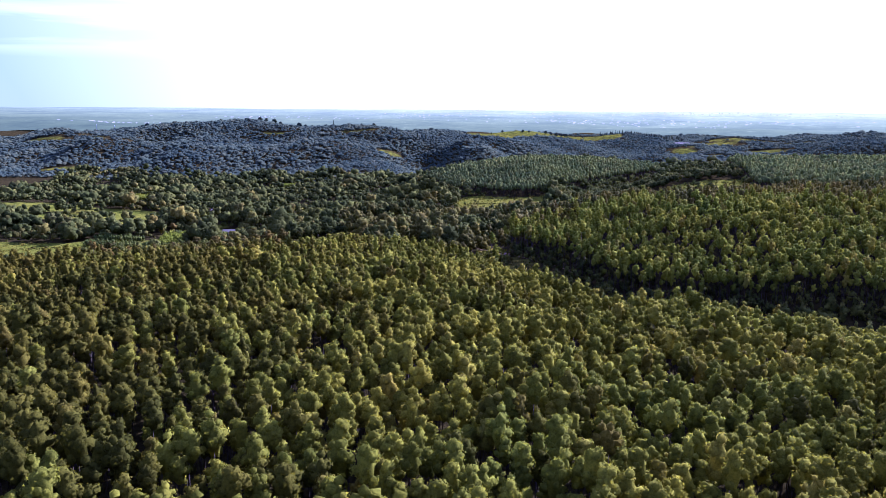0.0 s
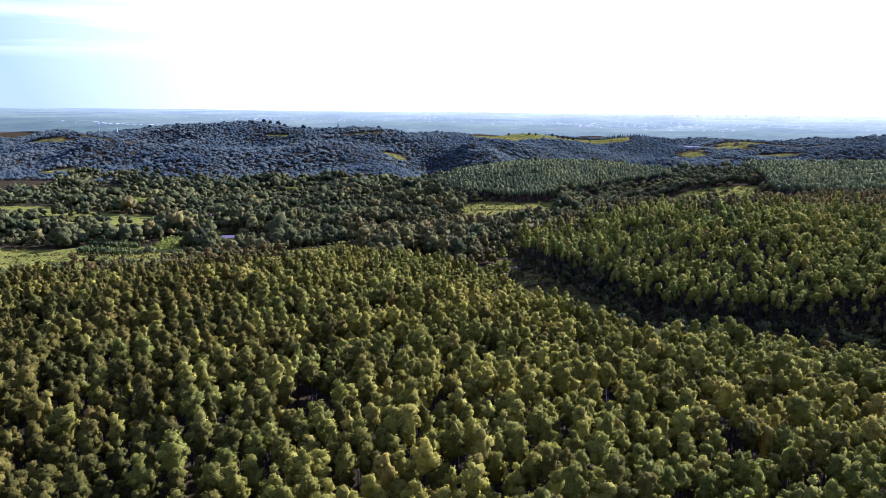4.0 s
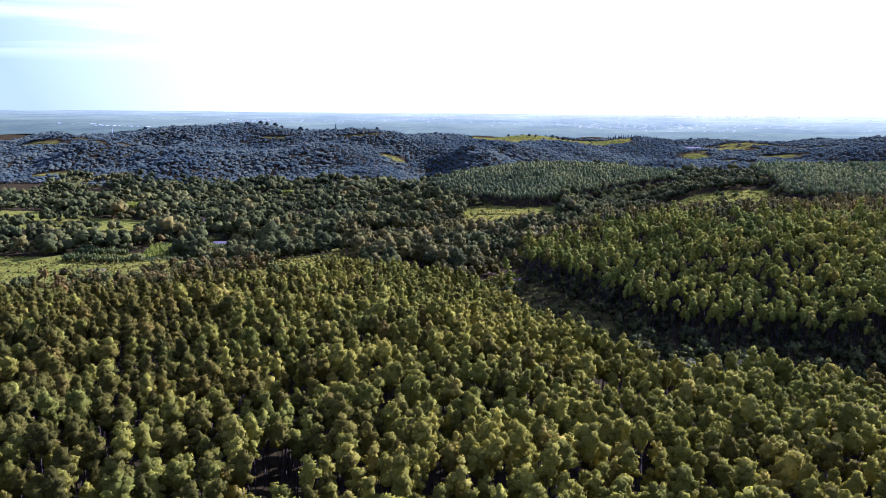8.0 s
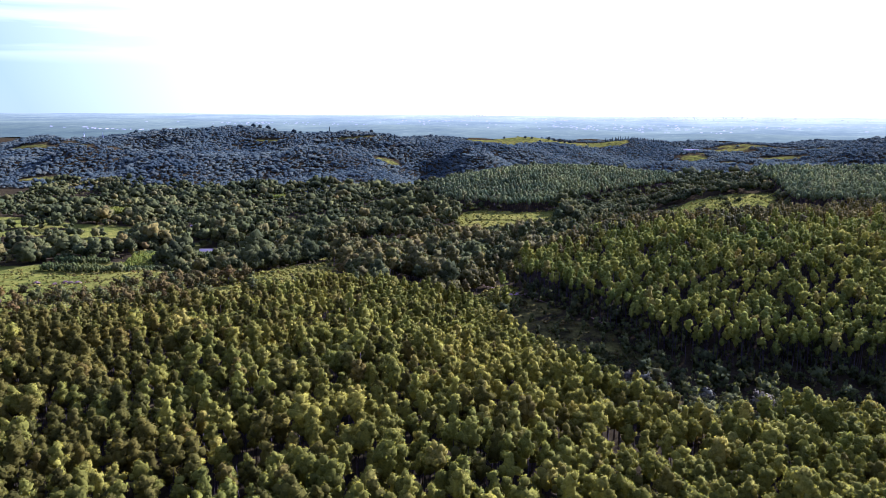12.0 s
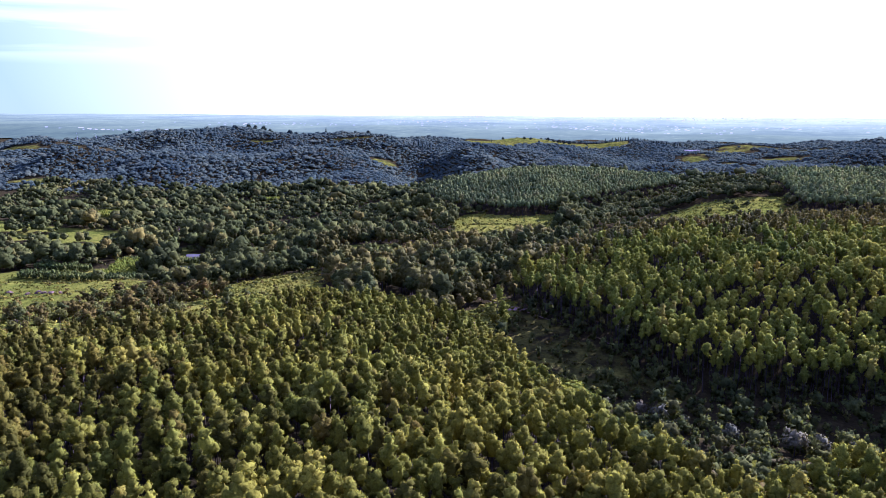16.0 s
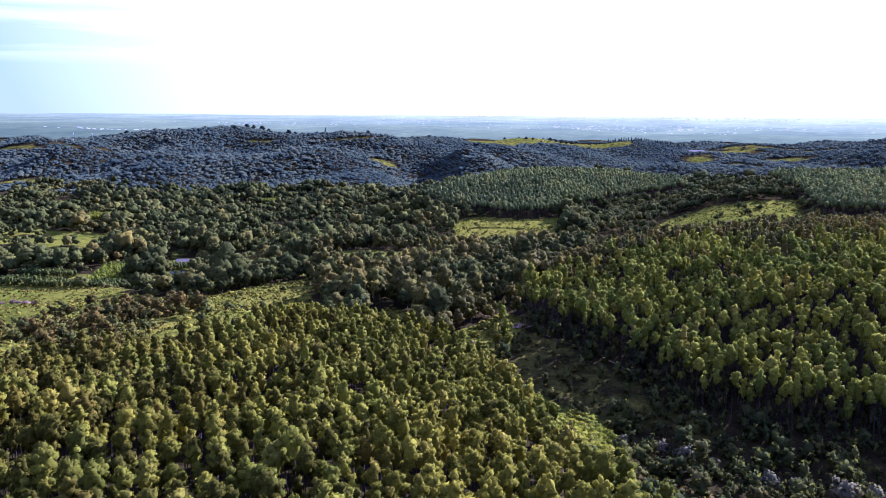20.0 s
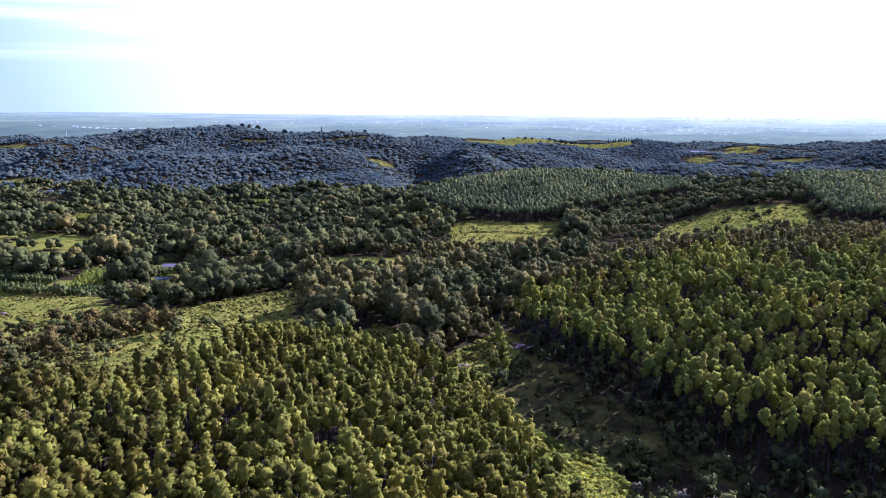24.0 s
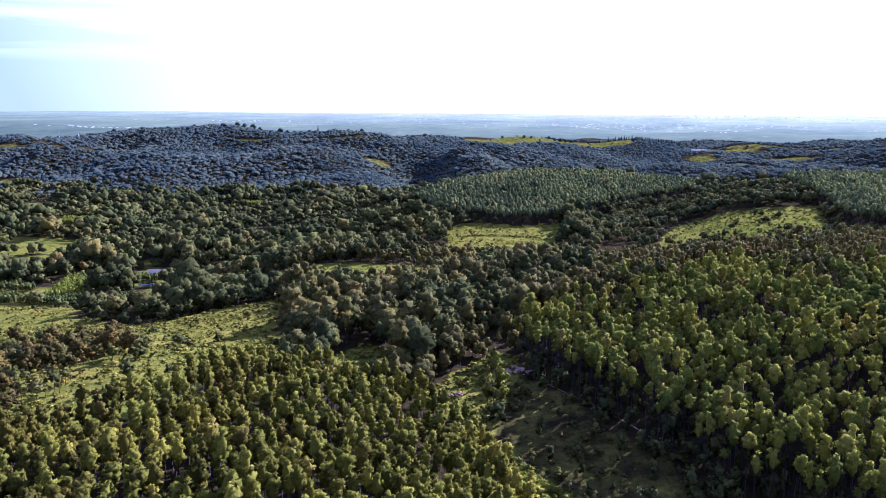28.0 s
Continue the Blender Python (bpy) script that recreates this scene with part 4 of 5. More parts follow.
x, y = x[keep][:900], y[keep][:900]
size = np.clip(rng.lognormal(-0.15, 0.4, len(x)), 0.3, 1.6)
green = np.sin(x * 0.2 + 1) * np.sin(y * 0.22) + rng.normal(0, 0.5, len(x)) > 0
plant("thicket", THICKET_SHAPES, x[green], y[green], size[green], rng, [WOOD, BARK], "dark green thicket between plantation and pasture", "shrubs")
plant("thicket", THICKET_SHAPES, x[~green], y[~green], size[~green], rng, [SCRUB, BARK], "brown thicket between plantation and pasture", "shrubs")


# ---- single trees ----
def models(shapes, leaf):
    """Trunk and crown meshes for trees that stand as things of their own."""
    return [(tri_mesh("trunk", t[0], t[1], [BARK]), tri_mesh("crown", c[0], c[1], [leaf], tone=np.full(len(c[0]), 0.1 * k), normals=c[2])) for k, (t, c) in enumerate(shapes)]


def single_tree(name, model, x, y, size, label, category, group=""):
    tree = new(name)
    for part_name, me in zip(("trunk", "crown"), model):
        new(part_name, me).parent = tree
    turn = float(rng.uniform(0, 6.28))
    tree.matrix_world = Matrix.LocRotScale((x, y, float(height(x, y))), Euler((0, 0, turn)), (size, size, size))
    return tagged(tree, label, category, group)


GUM_MODELS, TAN_MODELS, OLD_MODELS = models(GUM_SHAPES, GUM), models(GUM_SHAPES, GUM_TAN), models(OLD_SHAPES, GUM_B)
for k, (a, b, s, dull) in enumerate(GUM_AT):
    single_tree("eucalyptus_tree", (TAN_MODELS if dull else GUM_MODELS)[k % len(GUM_MODELS)], a, b, s,
                "young eucalyptus with a slim stem and dull brownish-green crown" if dull else "young eucalyptus with a slim stem and rounded yellow-green crown", "tree",
                "trees of the ridge plantation")
for k, (a, b, s) in enumerate(OLD_AT):
    single_tree("tall_eucalyptus", OLD_MODELS[k % len(OLD_MODELS)], a, b, s, "tall eucalyptus with a long bare stem on the shaded slope", "tree",
                "front rows of the hillside stand")

# pasture trees, each by itself
FIELD_MODELS = models([shape_of(rng, 6.6, 4.2, 4.6, 6, 260, 0.36, 5, 0.35, 6, 0.16, False, 4), shape_of(rng, 6.0, 3.8, 4.2, 5, 240, 0.36, 5, 0.3, 6, 0.15, False, 4),
                       shape_of(rng, 6.4, 5.0, 4.0, 6, 260, 0.38, 5, 0.25, 6, 0.17, False, 4)], WOOD)
BUSH_MODELS = models([shape_of(rng, 2.6, 2.9, 2.4, 5, 150, 0.3, 3, 0.25, 5, 0.08, True, 4), shape_of(rng, 2.2, 3.2, 2.1, 6, 150, 0.3, 3, 0.2, 5, 0.08, True, 4)], WOOD)
THICKET_MODELS = models([shape_of(rng, rng.uniform(6, 8.5), rng.uniform(4, 6), rng.uniform(4.5, 6), 6, 220, 0.4, 6, 0.4, 5, 0.14, True, 4) for _ in range(5)], SCRUB)
THICKET_MODELS += models([shape_of(rng, rng.uniform(4.5, 6.5), rng.uniform(4, 5.5), rng.uniform(4, 5.5), 5, 200, 0.4, 5, 0.3, 5, 0.12, True, 4) for _ in range(3)], WOOD)
PALE_MODELS = models([shape_of(rng, 6.0, 5.6, 4.2, 6, 200, 0.5, 5, 0.2, 5, 0.14, True, 3), shape_of(rng, 5.0, 4.8, 3.6, 6, 200, 0.5, 5, 0.2, 5, 0.13, True, 3)], PALE)
VALLEY_MODELS = models([shape_of(rng, rng.uniform(5, 7), rng.uniform(4.6, 5.6), rng.uniform(4.2, 5.6), 5, 150, 0.5, 4, 0.3, 5, 0.14, True, 3) for _ in range(4)], WOOD)
GROVE_MODELS = models([shape_of(rng, rng.uniform(15, 19), rng.uniform(7, 9.5), rng.uniform(9, 12), 7, 220, 0.8, 5, 0.35, 5, 0.3, True, 4) for _ in range(4)], WOOD)
GAP_MODELS = models([shape_of(rng, rng.uniform(10, 12), rng.uniform(3.6, 4.6), rng.uniform(8.5, 10), 7, 260, 0.42, 5, 0.4, 6, 0.16, True, 4) for _ in range(2)], GUM_B)
EDGE_MODELS = models([shape_of(rng, rng.uniform(8, 11), rng.uniform(5.5, 8), rng.uniform(6.5, 9), 6, 220, 0.5, 4, 0.3, 5, 0.2, True, 4) for _ in range(4)], WOOD)
for k in range(34):
    u = float(rng.uniform())
    single_tree("grove_tree", GROVE_MODELS[k % 4], -226 + 62 * u + float(rng.normal(0, 4)), 668 + 26 * u + float(rng.normal(0, 12)), float(rng.uniform(0.7, 1.1)),
                "tall old dark tree in a grove beside a farm house", "tree", "grove by the farm")
EDGE = [(-154, 450), (-138, 424), (-128, 432), (-118, 436), (-104, 452), (-92, 470)]
for k in range(52):
    u = float(rng.uniform(0, len(EDGE) - 1.01))
    (ax, ay), (bx, by) = EDGE[int(u)], EDGE[int(u) + 1]
    w = u % 1
    single_tree("edge_tree", EDGE_MODELS[k % 4], ax + (bx - ax) * w + float(rng.normal(0, 3)), ay + (by - ay) * w + 5 + float(rng.normal(0, 4)), float(rng.uniform(0.5, 1.05)),
                "dark leafy tree at the edge of wood and pasture", "tree", "trees along the wood's edge")
for k, (a, b, s) in enumerate([(-88.5, 314, 1.05), (-72, 322, 1.0), (-68, 333, 0.9), (-131, 402, 0.8), (-95, 365, 0.7)]):
    single_tree("field_tree", FIELD_MODELS[k % 3], a, b, s, "lone dark green tree standing on dry pasture", "tree", "trees on the pasture")
for k, (a, b, s) in enumerate([(-81.5, 321, 1.2), (-94.5, 420, 1.3), (-99, 371, 1.3), (-104, 378, 1.6), (-93, 384, 1.3), (-86, 430, 1.0), (-81, 424, 0.9),
                               (-90, 345, 0.7), (-104, 355, 0.8), (-98, 340, 0.6), (-120, 392, 1.1), (-127, 380, 1.3), (-110, 402, 0.8)]):
    single_tree("pasture_bush", BUSH_MODELS[k % 2], a, b, s, "rounded green bush on dry pasture", "bush", "bushes on the pasture")
for k, (a, b, s) in enumerate([(181, 637, 2.0), (184, 633, 1.7), (176, 606, 1.6), (179, 608, 1.4), (172, 603, 1.2), (189, 618, 1.6), (192, 622, 1.3), (177, 573, 1.7), (180, 575, 1.5), (174, 577, 1.3),
                               (162, 616, 1.6), (158, 612, 1.3), (165, 622, 1.1), (141, 584, 2.0), (146, 588, 1.8), (136, 580, 1.7), (131, 582, 1.6), (126, 578, 2.0), (150, 580, 1.6), (121, 574, 1.4)]):
    single_tree("upland_bush", BUSH_MODELS[k % 2], a, b, s, "dark rounded bush on the sunlit upper pasture", "bush", "bushes on the upper pasture")
for k in range(120):
    a, b = float(rng.normal(-131, 13)), float(rng.normal(339, 18))
    single_tree("brown_tree", THICKET_MODELS[k % 8], a, b, float(rng.uniform(0.45, 1.15)), "brownish scrubby tree in a thicket on the pasture", "tree", "thicket on the pasture")
x, y = in_zone(SIDE_VALLEY_FLOOR, 700)
clear = ~inside(x, y, FERN_BANK)
x, y = x[clear], y[clear]
for k, (a, b) in enumerate(zip(x.tolist()[:170], y.tolist()[:170])):
    single_tree("valley_tree", VALLEY_MODELS[k % 4], a, b, float(rng.uniform(0.45, 1.1)), "dark low tree in the shaded side valley", "tree", "trees of the side valley")
for k, (a, b, s) in enumerate([(42, 254, 1.0), (47, 252, 0.9), (38, 258, 0.8), (56, 243, 1.1), (68, 238, 1.2), (75, 240, 1.1), (81, 236, 1.0), (62, 246, 0.7), (90, 234, 1.0), (30, 262, 0.6)]):
    single_tree("pale_tree", PALE_MODELS[k % 2], a, b, s, "pale grey-leaved spreading tree in the side valley", "tree", "pale trees of the side valley")
for k, (a, b, s) in enumerate([(3, 316, 1.15), (4.6, 318.5, 1.0), (1.6, 314.6, 0.85), (5.2, 313.8, 0.7)]):
    single_tree("gap_tree", (OLD_MODELS[1], GAP_MODELS[0], GAP_MODELS[1], GAP_MODELS[0])[k], a, b, s, "tall leafy tree in a small clump beside the grassy gap", "tree", "clump by the grassy gap")


# ---- cane plots, track, pond, rocks, houses ----
def part(name, bm, mat, parent=None, label=""):
    me = bpy.data.meshes.new(name)
    bm.to_mesh(me)
    bm.free()
    me.materials.append(mat)
    ob = new(name, me)
    ob.parent = parent
    if label:
        ob["label"] = label
    return ob


def plain_material(name, a, b, scale, rough=0.8):
    m, nt, bsdf = material(name)
    nt.links.new(ramp_of(nt, noise_at(nt, scale, 5, 0.65), [(0.3, a), (0.7, b)]), bsdf.inputs["Base Color"])
    bsdf.inputs["Roughness"].default_value, bsdf.inputs["Specular IOR Level"].default_value = rough, 0.12
    return m


SOIL = plain_material("red_soil", (0.12, 0.066, 0.04), (0.24, 0.14, 0.09), 0.8, 0.95)
ROCK = plain_material("brown_rock", (0.06, 0.034, 0.02), (0.15, 0.09, 0.055), 0.9, 0.9)
WALL = plain_material("washed_wall", (0.272, 0.218, 0.165), (0.368, 0.304, 0.247), 0.6, 0.85)
TILE = plain_material("clay_roof", (0.36, 0.20, 0.14), (0.52, 0.34, 0.26), 1.2, 0.8)
SHEET = plain_material("pale_roof", (0.09, 0.075, 0.06), (0.14, 0.118, 0.095), 0.5, 0.9)
TIMBER = plain_material("dark_timber", (0.05, 0.04, 0.03), (0.10, 0.08, 0.06), 2.0, 0.7)
STEEL = plain_material("galvanised_steel", (0.35, 0.36, 0.37), (0.5, 0.5, 0.5), 2.0, 0.5)


def water_material():
    m, nt, bsdf = material("pond_water")
    bsdf.inputs["Base Color"].default_value = (0.03, 0.04, 0.045, 1)
    bsdf.inputs["Roughness"].default_value = 0.08
    bump = node(nt, "ShaderNodeBump", Strength=0.15, Distance=0.05)
    nt.links.new(noise_at(nt, 1.5, 3), bump.inputs["Height"])
    nt.links.new(bump.outputs[0], bsdf.inputs["Normal"])
    return m


CANE_SHAPES = [shape_of(rng, 5.4, 2.6, 4.8, 2, 24, 0.7, 0, 0.3, 3, 0.05, True) for _ in range(6)]
for a, b, long, deep, turn in [(-290, 561, 84, 13, -2), (-273, 598, 20, 56, 12), (-316, 588, 44, 9, -5), (-262, 628, 60, 9, 20), (-432, 880, 44, 26, 0), (-300, 1026, 34, 14, 0)]:
    u, v = rng.uniform(-long / 2, long / 2, int(long * deep / 3)), rng.uniform(-deep / 2, deep / 2, int(long * deep / 3))
    c, s = math.cos(radians(turn)), math.sin(radians(turn))
    leaf, what = (BUSH, "dense bright green cane plot with an even top") if b in (598, 880, 1026) else (HEDGE, "tall dark green hedge with an even sunlit top")
    plant("cane_plot" if leaf == BUSH else "tall_hedge", CANE_SHAPES, a + u * c - v * s, b + u * s + v * c, sizes(len(u), 0.14), rng, [leaf, BARK], what, "crop" if leaf == BUSH else "hedge", trunks=False)


def ribbon(name, line, width, mat, lift=0.12):
    """A strip of bare soil that follows the ground along a smooth line."""
    line = np.array(line, float)
    steps = np.linspace(0, len(line) - 1, 12 * (len(line) - 1) + 1)
    x, y = np.interp(steps, np.arange(len(line)), line[:, 0]), np.interp(steps, np.arange(len(line)), line[:, 1])
    for _ in range(8):
        x[1:-1], y[1:-1] = (x[:-2] + 2 * x[1:-1] + x[2:]) / 4, (y[:-2] + 2 * y[1:-1] + y[2:]) / 4
    dx, dy = np.gradient(x), np.gradient(y)
    n = np.hypot(dx, dy)
    wide = width / 2 * (1 + 0.25 * np.sin(steps * 3.1) + 0.15 * np.sin(steps * 7.7))
    bm = bmesh.new()
    rows = []
    for side in (-1.0, -0.4, 0.4, 1.0):
        px, py = x + side * wide * -dy / n, y + side * wide * dx / n
        pz = height(px, py) + (lift if abs(side) < 1 else lift - 0.16)
        rows.append([bm.verts.new(p) for p in zip(px.tolist(), py.tolist(), pz.tolist())])
    for r, q in zip(rows, rows[1:]):
        for k in range(len(r) - 1):
            bm.faces.new((r[k], r[k + 1], q[k + 1], q[k]))
    bmesh.ops.recalc_face_normals(bm, faces=bm.faces)
    return part(name, bm, mat)


tagged(ribbon("track", [(-4, 362), (6, 350), (10.5, 341), (20, 324), (31, 307), (40, 295)], 0.45, SOIL, 0.02),
       "narrow bare red soil track along the shaded slope", "track", kind="structure")
tagged(ribbon("bare_soil", [(7, 343), (10, 341), (13, 338)], 4.5, SOIL, 0.2), "patch of bare pinkish soil at the edge of the stand", "soil", kind="structure")
tagged(ribbon("ridge_road", [(-1090, 1650), (-1000, 1662), (-940, 1660), (-880, 1690)], 7, SOIL, 0.4), "pale soil road along the crest of the far range", "road", kind="structure")


def boulder(name, x, y, wide, tall, label):
    bm = bmesh.new()
    bmesh.ops.create_icosphere(bm, subdivisions=3, radius=1)
    off = Vector((x, y, 0))
    for v in bm.verts:
        n = noise.noise(v.co * 1.3 + off) * 0.35 + noise.noise(v.co * 3.1 + off) * 0.14
        v.co = v.co * (1 + n)
        v.co = Vector((v.co.x * wide / 2, v.co.y * wide / 2 * 0.8, max(v.co.z, -0.5) * tall * 0.75))
    ob = part(name, bm, ROCK)
    ob.location = (x, y, float(height(x, y)) + 0.15 * tall)
    return tagged(ob, label, "rock", "rocks on the pasture")


for a, b, w, h in [(-8.6, 321.6, 2.8, 1.3), (-6.2, 322.4, 2.3, 1.1), (-10.6, 323.0, 1.3, 0.7)]:
    boulder("boulder", a, b, w, h, "dark reddish-brown boulder on the grassy gap")
for a, b, w, h in [(-273, 465, 4.2, 1.3), (-256, 456, 3.6, 1.2), (-246, 451, 4.4, 1.5), (-240, 446, 3.0, 1.1), (-232, 440, 4.6, 1.4), (-226, 438, 3.4, 1.2)]:
    boulder("boulder", a, b, w, h, "low rust-brown boulder on dry pasture")

bm = bmesh.new()
ring = [bm.verts.new((math.cos(t) * (8 + math.sin(3 * t)), math.sin(t) * (4.6 + 0.5 * math.cos(2 * t)), 0)) for t in np.linspace(0, 2 * math.pi, 40, endpoint=False).tolist()]
bm.faces.new(ring)
pond = part("pond", bm, water_material())
pond.location = (-235, 624, max(float(height(-235 + dx, 624 + dy)) for dx in (-7, 0, 7) for dy in (-4, 0, 4)) + 0.08)
tagged(pond, "small still pond among trees, bright with sky", "water", kind="structure")


def box(name, x0, x1, y0, y1, z0, z1, mat, parent, label=""):
    bm = bmesh.new()
    bmesh.ops.create_cube(bm, size=1)
    for v in bm.verts:
        v.co = ((x0 + x1) / 2 + v.co.x * (x1 - x0), (y0 + y1) / 2 + v.co.y * (y1 - y0), (z0 + z1) / 2 + v.co.z * (z1 - z0))
    bmesh.ops.bevel(bm, geom=bm.edges[:], offset=0.02, segments=1, affect="EDGES")
    return part(name, bm, mat, parent, label)


def gable(name, long, deep, base, rise, mat, parent):
    """A gable roof with eaves and thickness."""
    bm = bmesh.new()
    a, b = long / 2 + 0.5, deep / 2 + 0.5
    for lift in (0.0, 0.16):
        p = [bm.verts.new(q) for q in ((-a, -b, base + lift - 0.15), (a, -b, base + lift - 0.15), (a, 0, base + rise + lift), (-a, 0, base + rise + lift),
                                       (-a, b, base + lift - 0.15), (a, b, base + lift - 0.15))]
        bm.faces.new((p[0], p[1], p[2], p[3]))
        bm.faces.new((p[3], p[2], p[5], p[4]))
    bm.verts.ensure_lookup_table()
    v = bm.verts
    for q in ((0, 1, 7, 6), (1, 2, 8, 7), (2, 5, 11, 8), (5, 4, 10, 11), (4, 3, 9, 10), (3, 0, 6, 9)):
        bm.faces.new([v[k] for k in q])
    bmesh.ops.recalc_face_normals(bm, faces=bm.faces)
    return part(name, bm, mat, parent)


def house(name, x, y, long, deep, wall_h, rise, turn, wall_mat, roof_mat, label):
    h = new(name)
    box("wall", -long / 2, long / 2, -deep / 2, deep / 2, -0.6, wall_h, wall_mat, h)
    gable("roof", long, deep, wall_h, rise, roof_mat, h)
    box("door", -0.5, 0.5, -deep / 2 - 0.06, -deep / 2 + 0.05, 0, 2.05, TIMBER, h, "dark timber door")
    for k in (-0.34, -0.18, 0.2, 0.36):
        w = box("window", k * long - 0.55, k * long + 0.55, -deep / 2 - 0.04, -deep / 2 + 0.05, 0.95, 2.0, TIMBER, h, "dark window")
        box("sill", k * long - 0.65, k * long + 0.65, -deep / 2 - 0.14, -deep / 2 + 0.02, 0.86, 0.94, wall_mat, w)
    h.matrix_world = pose(x, y, float(height(x, y)), 0, 0, turn)
    return tagged(h, label, "house")


house("farm_house", -241, 652, 15, 7, 3.0, 1.8, 8, WALL, SHEET, "low farm house with a pale roof among dark trees")
house("farm_house", -298, 762, 8, 6, 5.2, 1.6, -12, WALL, TILE, "small pinkish house with a clay roof in the wood")
house("farm_shed", -236, 726, 3.2, 4, 6.0, 0.8, 20, WALL, TILE, "pale narrow shed half hidden by tall trees")
house("farm_shed", 463, 1748, 34, 12, 4.5, 2.2, 4, WALL, SHEET, "long white-roofed shed on the far slope")


# ---- crest of the far range ----
def conifer(x, y, tall, label, group=""):
    """A slim dark conifer of stacked drooping tiers."""
    tree = new("conifer")
    t = rod((0, 0, -0.5), (0, 0, tall), 0.3, 0.05, 5)
    new("trunk", tri_mesh("trunk", t[0], t[1], [BARK])).parent = tree
    pieces = []
    for k in range(9):
        u = 0.12 + 0.86 * k / 9
        wide = tall * 0.17 * (1 - u) + 0.35
        p, f, m = crown(rng, wide * 2, tall * 0.2, 1, 14, 0.9)
        pieces.append((p + (0, 0, tall * u - tall * 0.06), f, m))
    p, f, m = join(pieces)
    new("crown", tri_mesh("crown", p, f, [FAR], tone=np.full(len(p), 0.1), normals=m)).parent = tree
    tree.location = (x, y, float(height(x, y)))
    return tagged(tree, label, "tree", group)


conifer(-372, 1726, 17, "tall dark conifer on the crest of the far range")
for a, b, h in [(-152, 1563, 15), (-143, 1566, 17), (-134, 1560, 14), (-120, 1566, 12), (-203, 1600, 12), (-212, 1603, 11)]:
    conifer(a, b, h, "slim dark conifer on the crest of the far range", "conifers on the crest")
for k in range(34):
    conifer(300 + k * 6.4 + float(rng.uniform(-2, 2)), 1945 + float(rng.uniform(-9, 9)), float(rng.uniform(8, 12)), "slim conifer in a windbreak along the crest", "windbreak on the crest")
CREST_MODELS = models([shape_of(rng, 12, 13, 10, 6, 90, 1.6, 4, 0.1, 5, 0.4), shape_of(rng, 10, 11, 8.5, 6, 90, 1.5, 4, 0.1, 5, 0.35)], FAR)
for k, (a, b, s) in enumerate([(-548, 1712, 1.1), (-534, 1716, 1.25), (-515, 1718, 1.2), (-500, 1720, 1.0), (-455, 1722, 1.2), (-440, 1722, 1.1), (-424, 1722, 0.8), (-640, 1700, 1.0),
                               (-700, 1700, 1.0), (-720, 1700, 0.9), (-820, 1695, 1.1), (-832, 1690, 0.9), (-390, 1724, 0.8), (-300, 1705, 0.8), (-270, 1700, 0.9), (-180, 1640, 0.8),
                               (95, 1960, 0.7), (112, 1966, 0.8), (160, 2004, 0.9), (175, 2008, 0.9), (190, 2008, 1.0), (204, 2010, 0.9), (218, 2012, 0.9), (260, 2000, 0.5),
                               (40, 1960, 0.6), (10, 1930, 0.5), (132, 1940, 0.5), (285, 1985, 0.6), (330, 1960, 0.7)]):
    single_tree("crest_tree", CREST_MODELS[k % 2], a, b, s, "broad dark tree standing out on the crest", "tree", "trees on the crest")


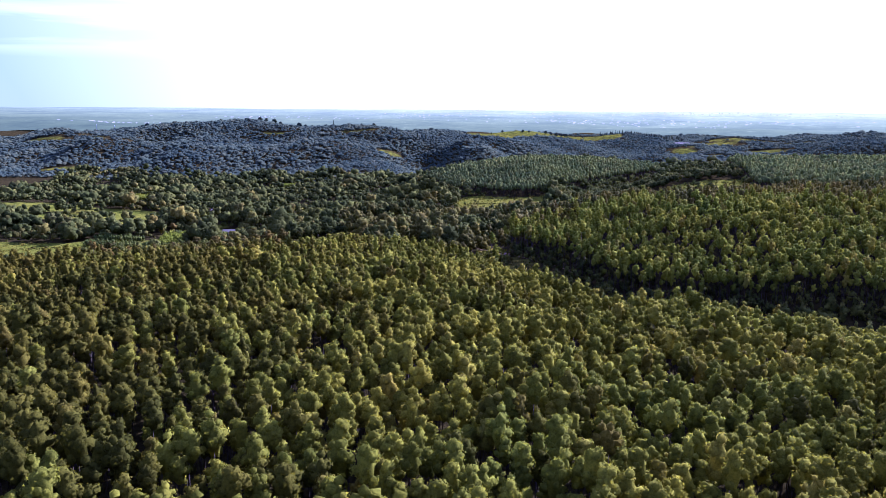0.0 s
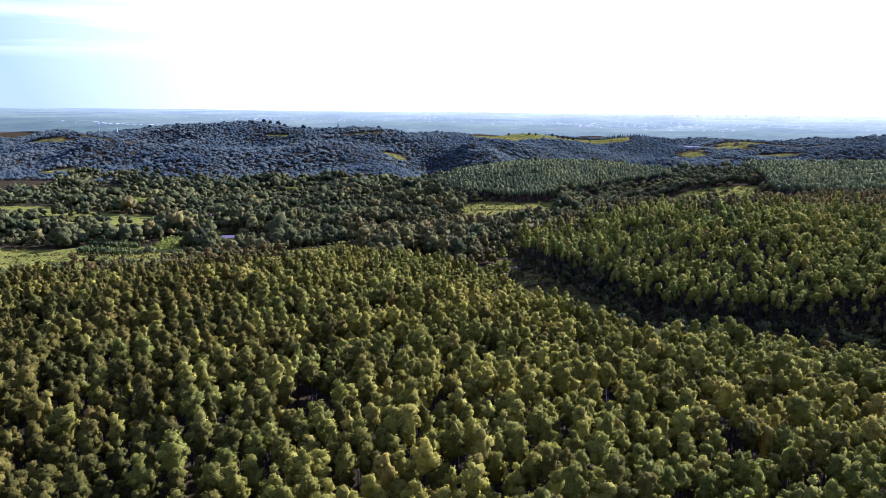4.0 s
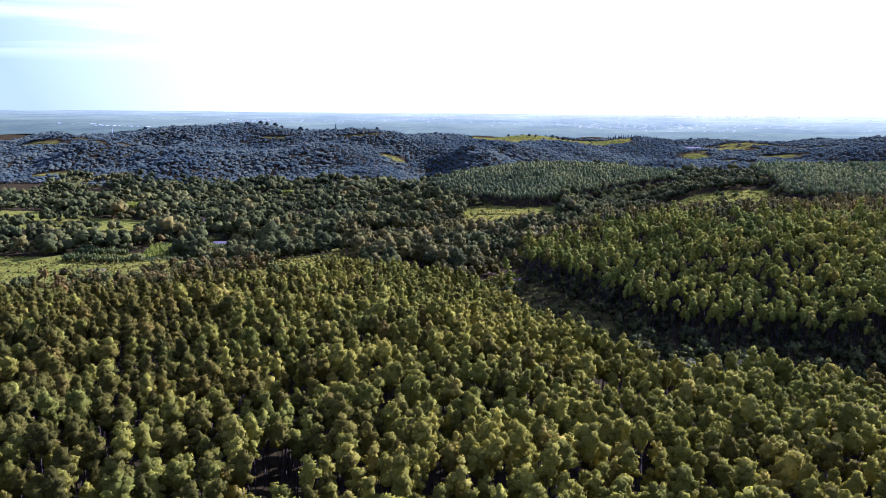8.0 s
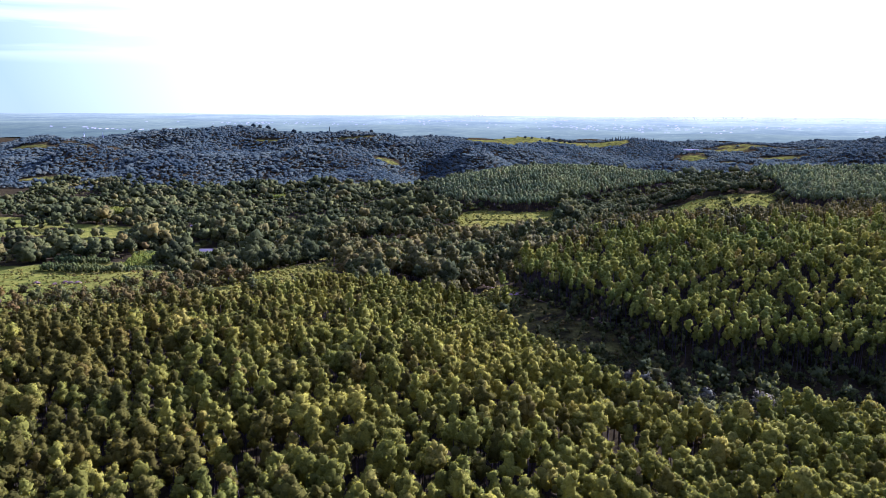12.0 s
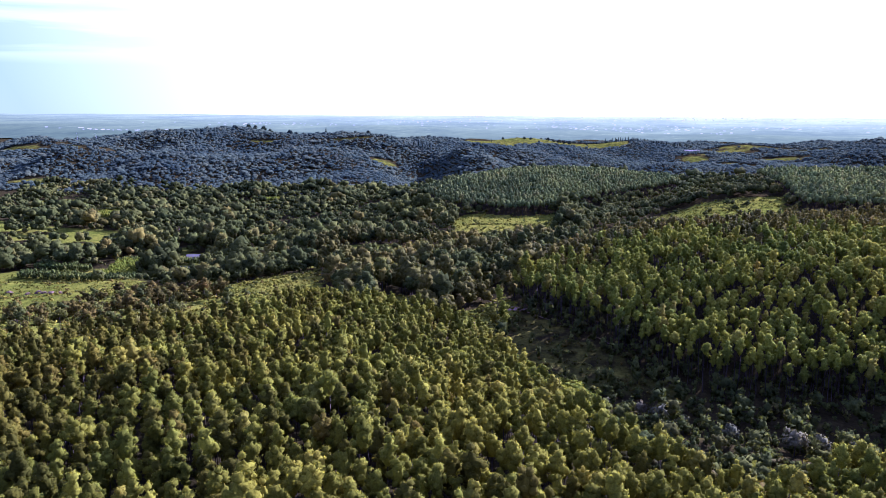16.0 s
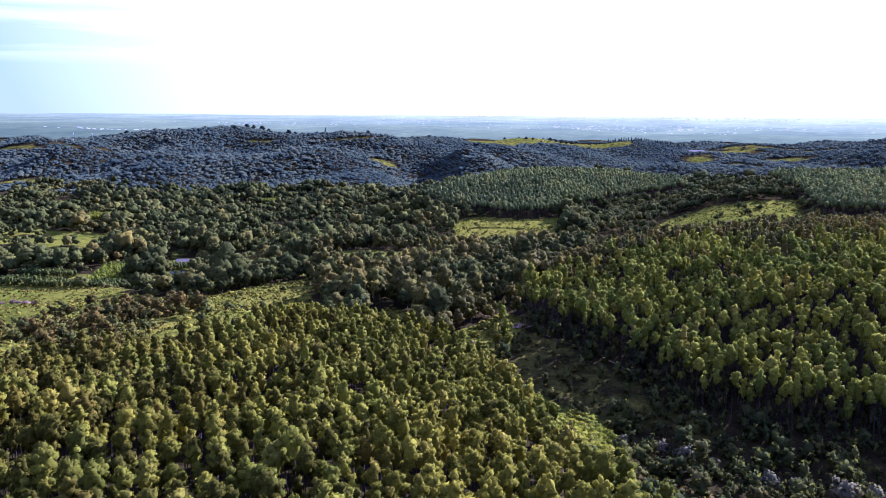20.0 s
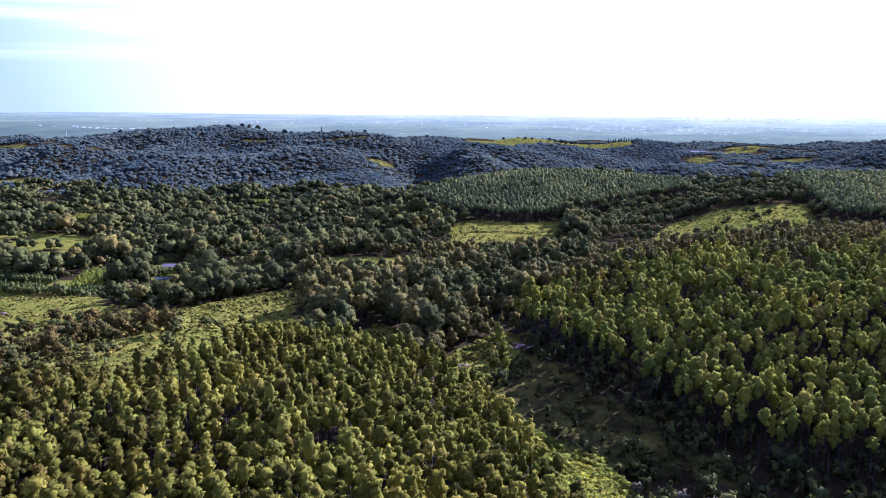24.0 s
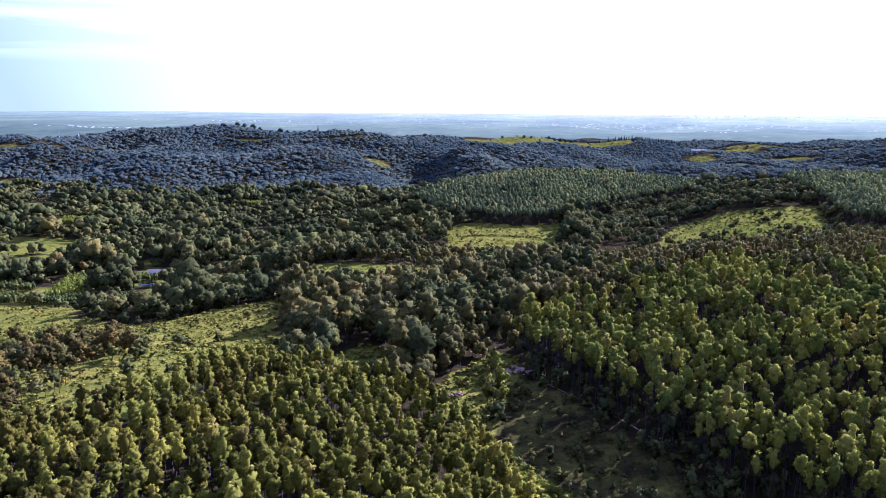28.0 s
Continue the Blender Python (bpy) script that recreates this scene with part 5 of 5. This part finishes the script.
def mast(x, y, tall):
    """A slender lattice mast: four legs, braces and cross arms."""
    m = new("mast")
    for sx, sy in ((-1, -1), (-1, 1), (1, 1), (1, -1)):
        t = rod((sx * 0.9, sy * 0.9, -0.5), (sx * 0.15, sy * 0.15, tall), 0.12, 0.08, 4)
        new("leg", tri_mesh("leg", t[0], t[1], [STEEL])).parent = m
    for k in range(6):
        u, w = (k + 0.5) / 6, 0.9 - 0.75 * (k + 0.5) / 6
        t = join([rod((-w, -w, tall * u), (w, -w, tall * (u + 0.1)), 0.06, 0.06, 3), rod((w, w, tall * u), (-w, w, tall * (u + 0.1)), 0.06, 0.06, 3)])
        new("brace", tri_mesh("brace", t[0], t[1], [STEEL])).parent = m
    for u in (0.8, 0.92):
        t = rod((-2.6, 0, tall * u), (2.6, 0, tall * u), 0.1, 0.1, 4)
        new("cross_arm", tri_mesh("cross_arm", t[0], t[1], [STEEL])).parent = m
    m.location = (x, y, float(height(x, y)))
    return tagged(m, "slender grey lattice mast on the far crest", "mast", "masts on the crest")


mast(-950, 1700, 19)
mast(-905, 1700, 17)

# towns on the plain, far off; a glow stands in for pale walls in haze
m, nt, bsdf = material("far_town_glow")
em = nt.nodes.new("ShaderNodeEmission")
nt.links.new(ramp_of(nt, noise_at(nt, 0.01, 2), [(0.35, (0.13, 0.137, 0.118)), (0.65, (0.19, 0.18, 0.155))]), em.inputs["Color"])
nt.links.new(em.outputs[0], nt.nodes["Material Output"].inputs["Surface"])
TOWN = m
points, faces, count = [], [], 0
corner = np.array([(i, j, k) for i in (-0.5, 0.5) for j in (-0.5, 0.5) for k in (0, 1)])
sides = np.array([(0, 2, 6), (0, 6, 4), (0, 4, 5), (0, 5, 1), (2, 3, 7), (2, 7, 6), (1, 5, 7), (1, 7, 3), (4, 6, 7), (4, 7, 5), (0, 1, 3), (0, 3, 2)])
for cx, cy, wx, wy, many, low, high in [(700, 3300, 700, 300, 130, 3, 8), (-300, 3900, 500, 350, 80, 3, 8), (-1600, 3000, 250, 80, 26, 3, 7), (900, 4300, 1300, 300, 120, 5, 12),
                                        (-60, 4700, 90, 60, 22, 8, 26), (1250, 4600, 500, 100, 30, 6, 18), (-1100, 3500, 500, 150, 40, 3, 7), (1700, 3400, 500, 250, 50, 3, 7)]:
    for _ in range(many):
        a, b = cx + rng.normal(0, wx / 2), min(cy + rng.normal(0, wy / 2), 4900)
        points.append(corner * (rng.uniform(3, 10), 8, rng.uniform(low, high) * 0.6) + (a, b, float(height(a, b)) + 2.0))
        faces.append(sides + count * 8)
        count += 1
tagged(new("distant_town", tri_mesh("distant_town", np.concatenate(points), np.concatenate(faces), [TOWN])), "pale glowing specks of far towns on the hazy plain", "town", kind="stuff")
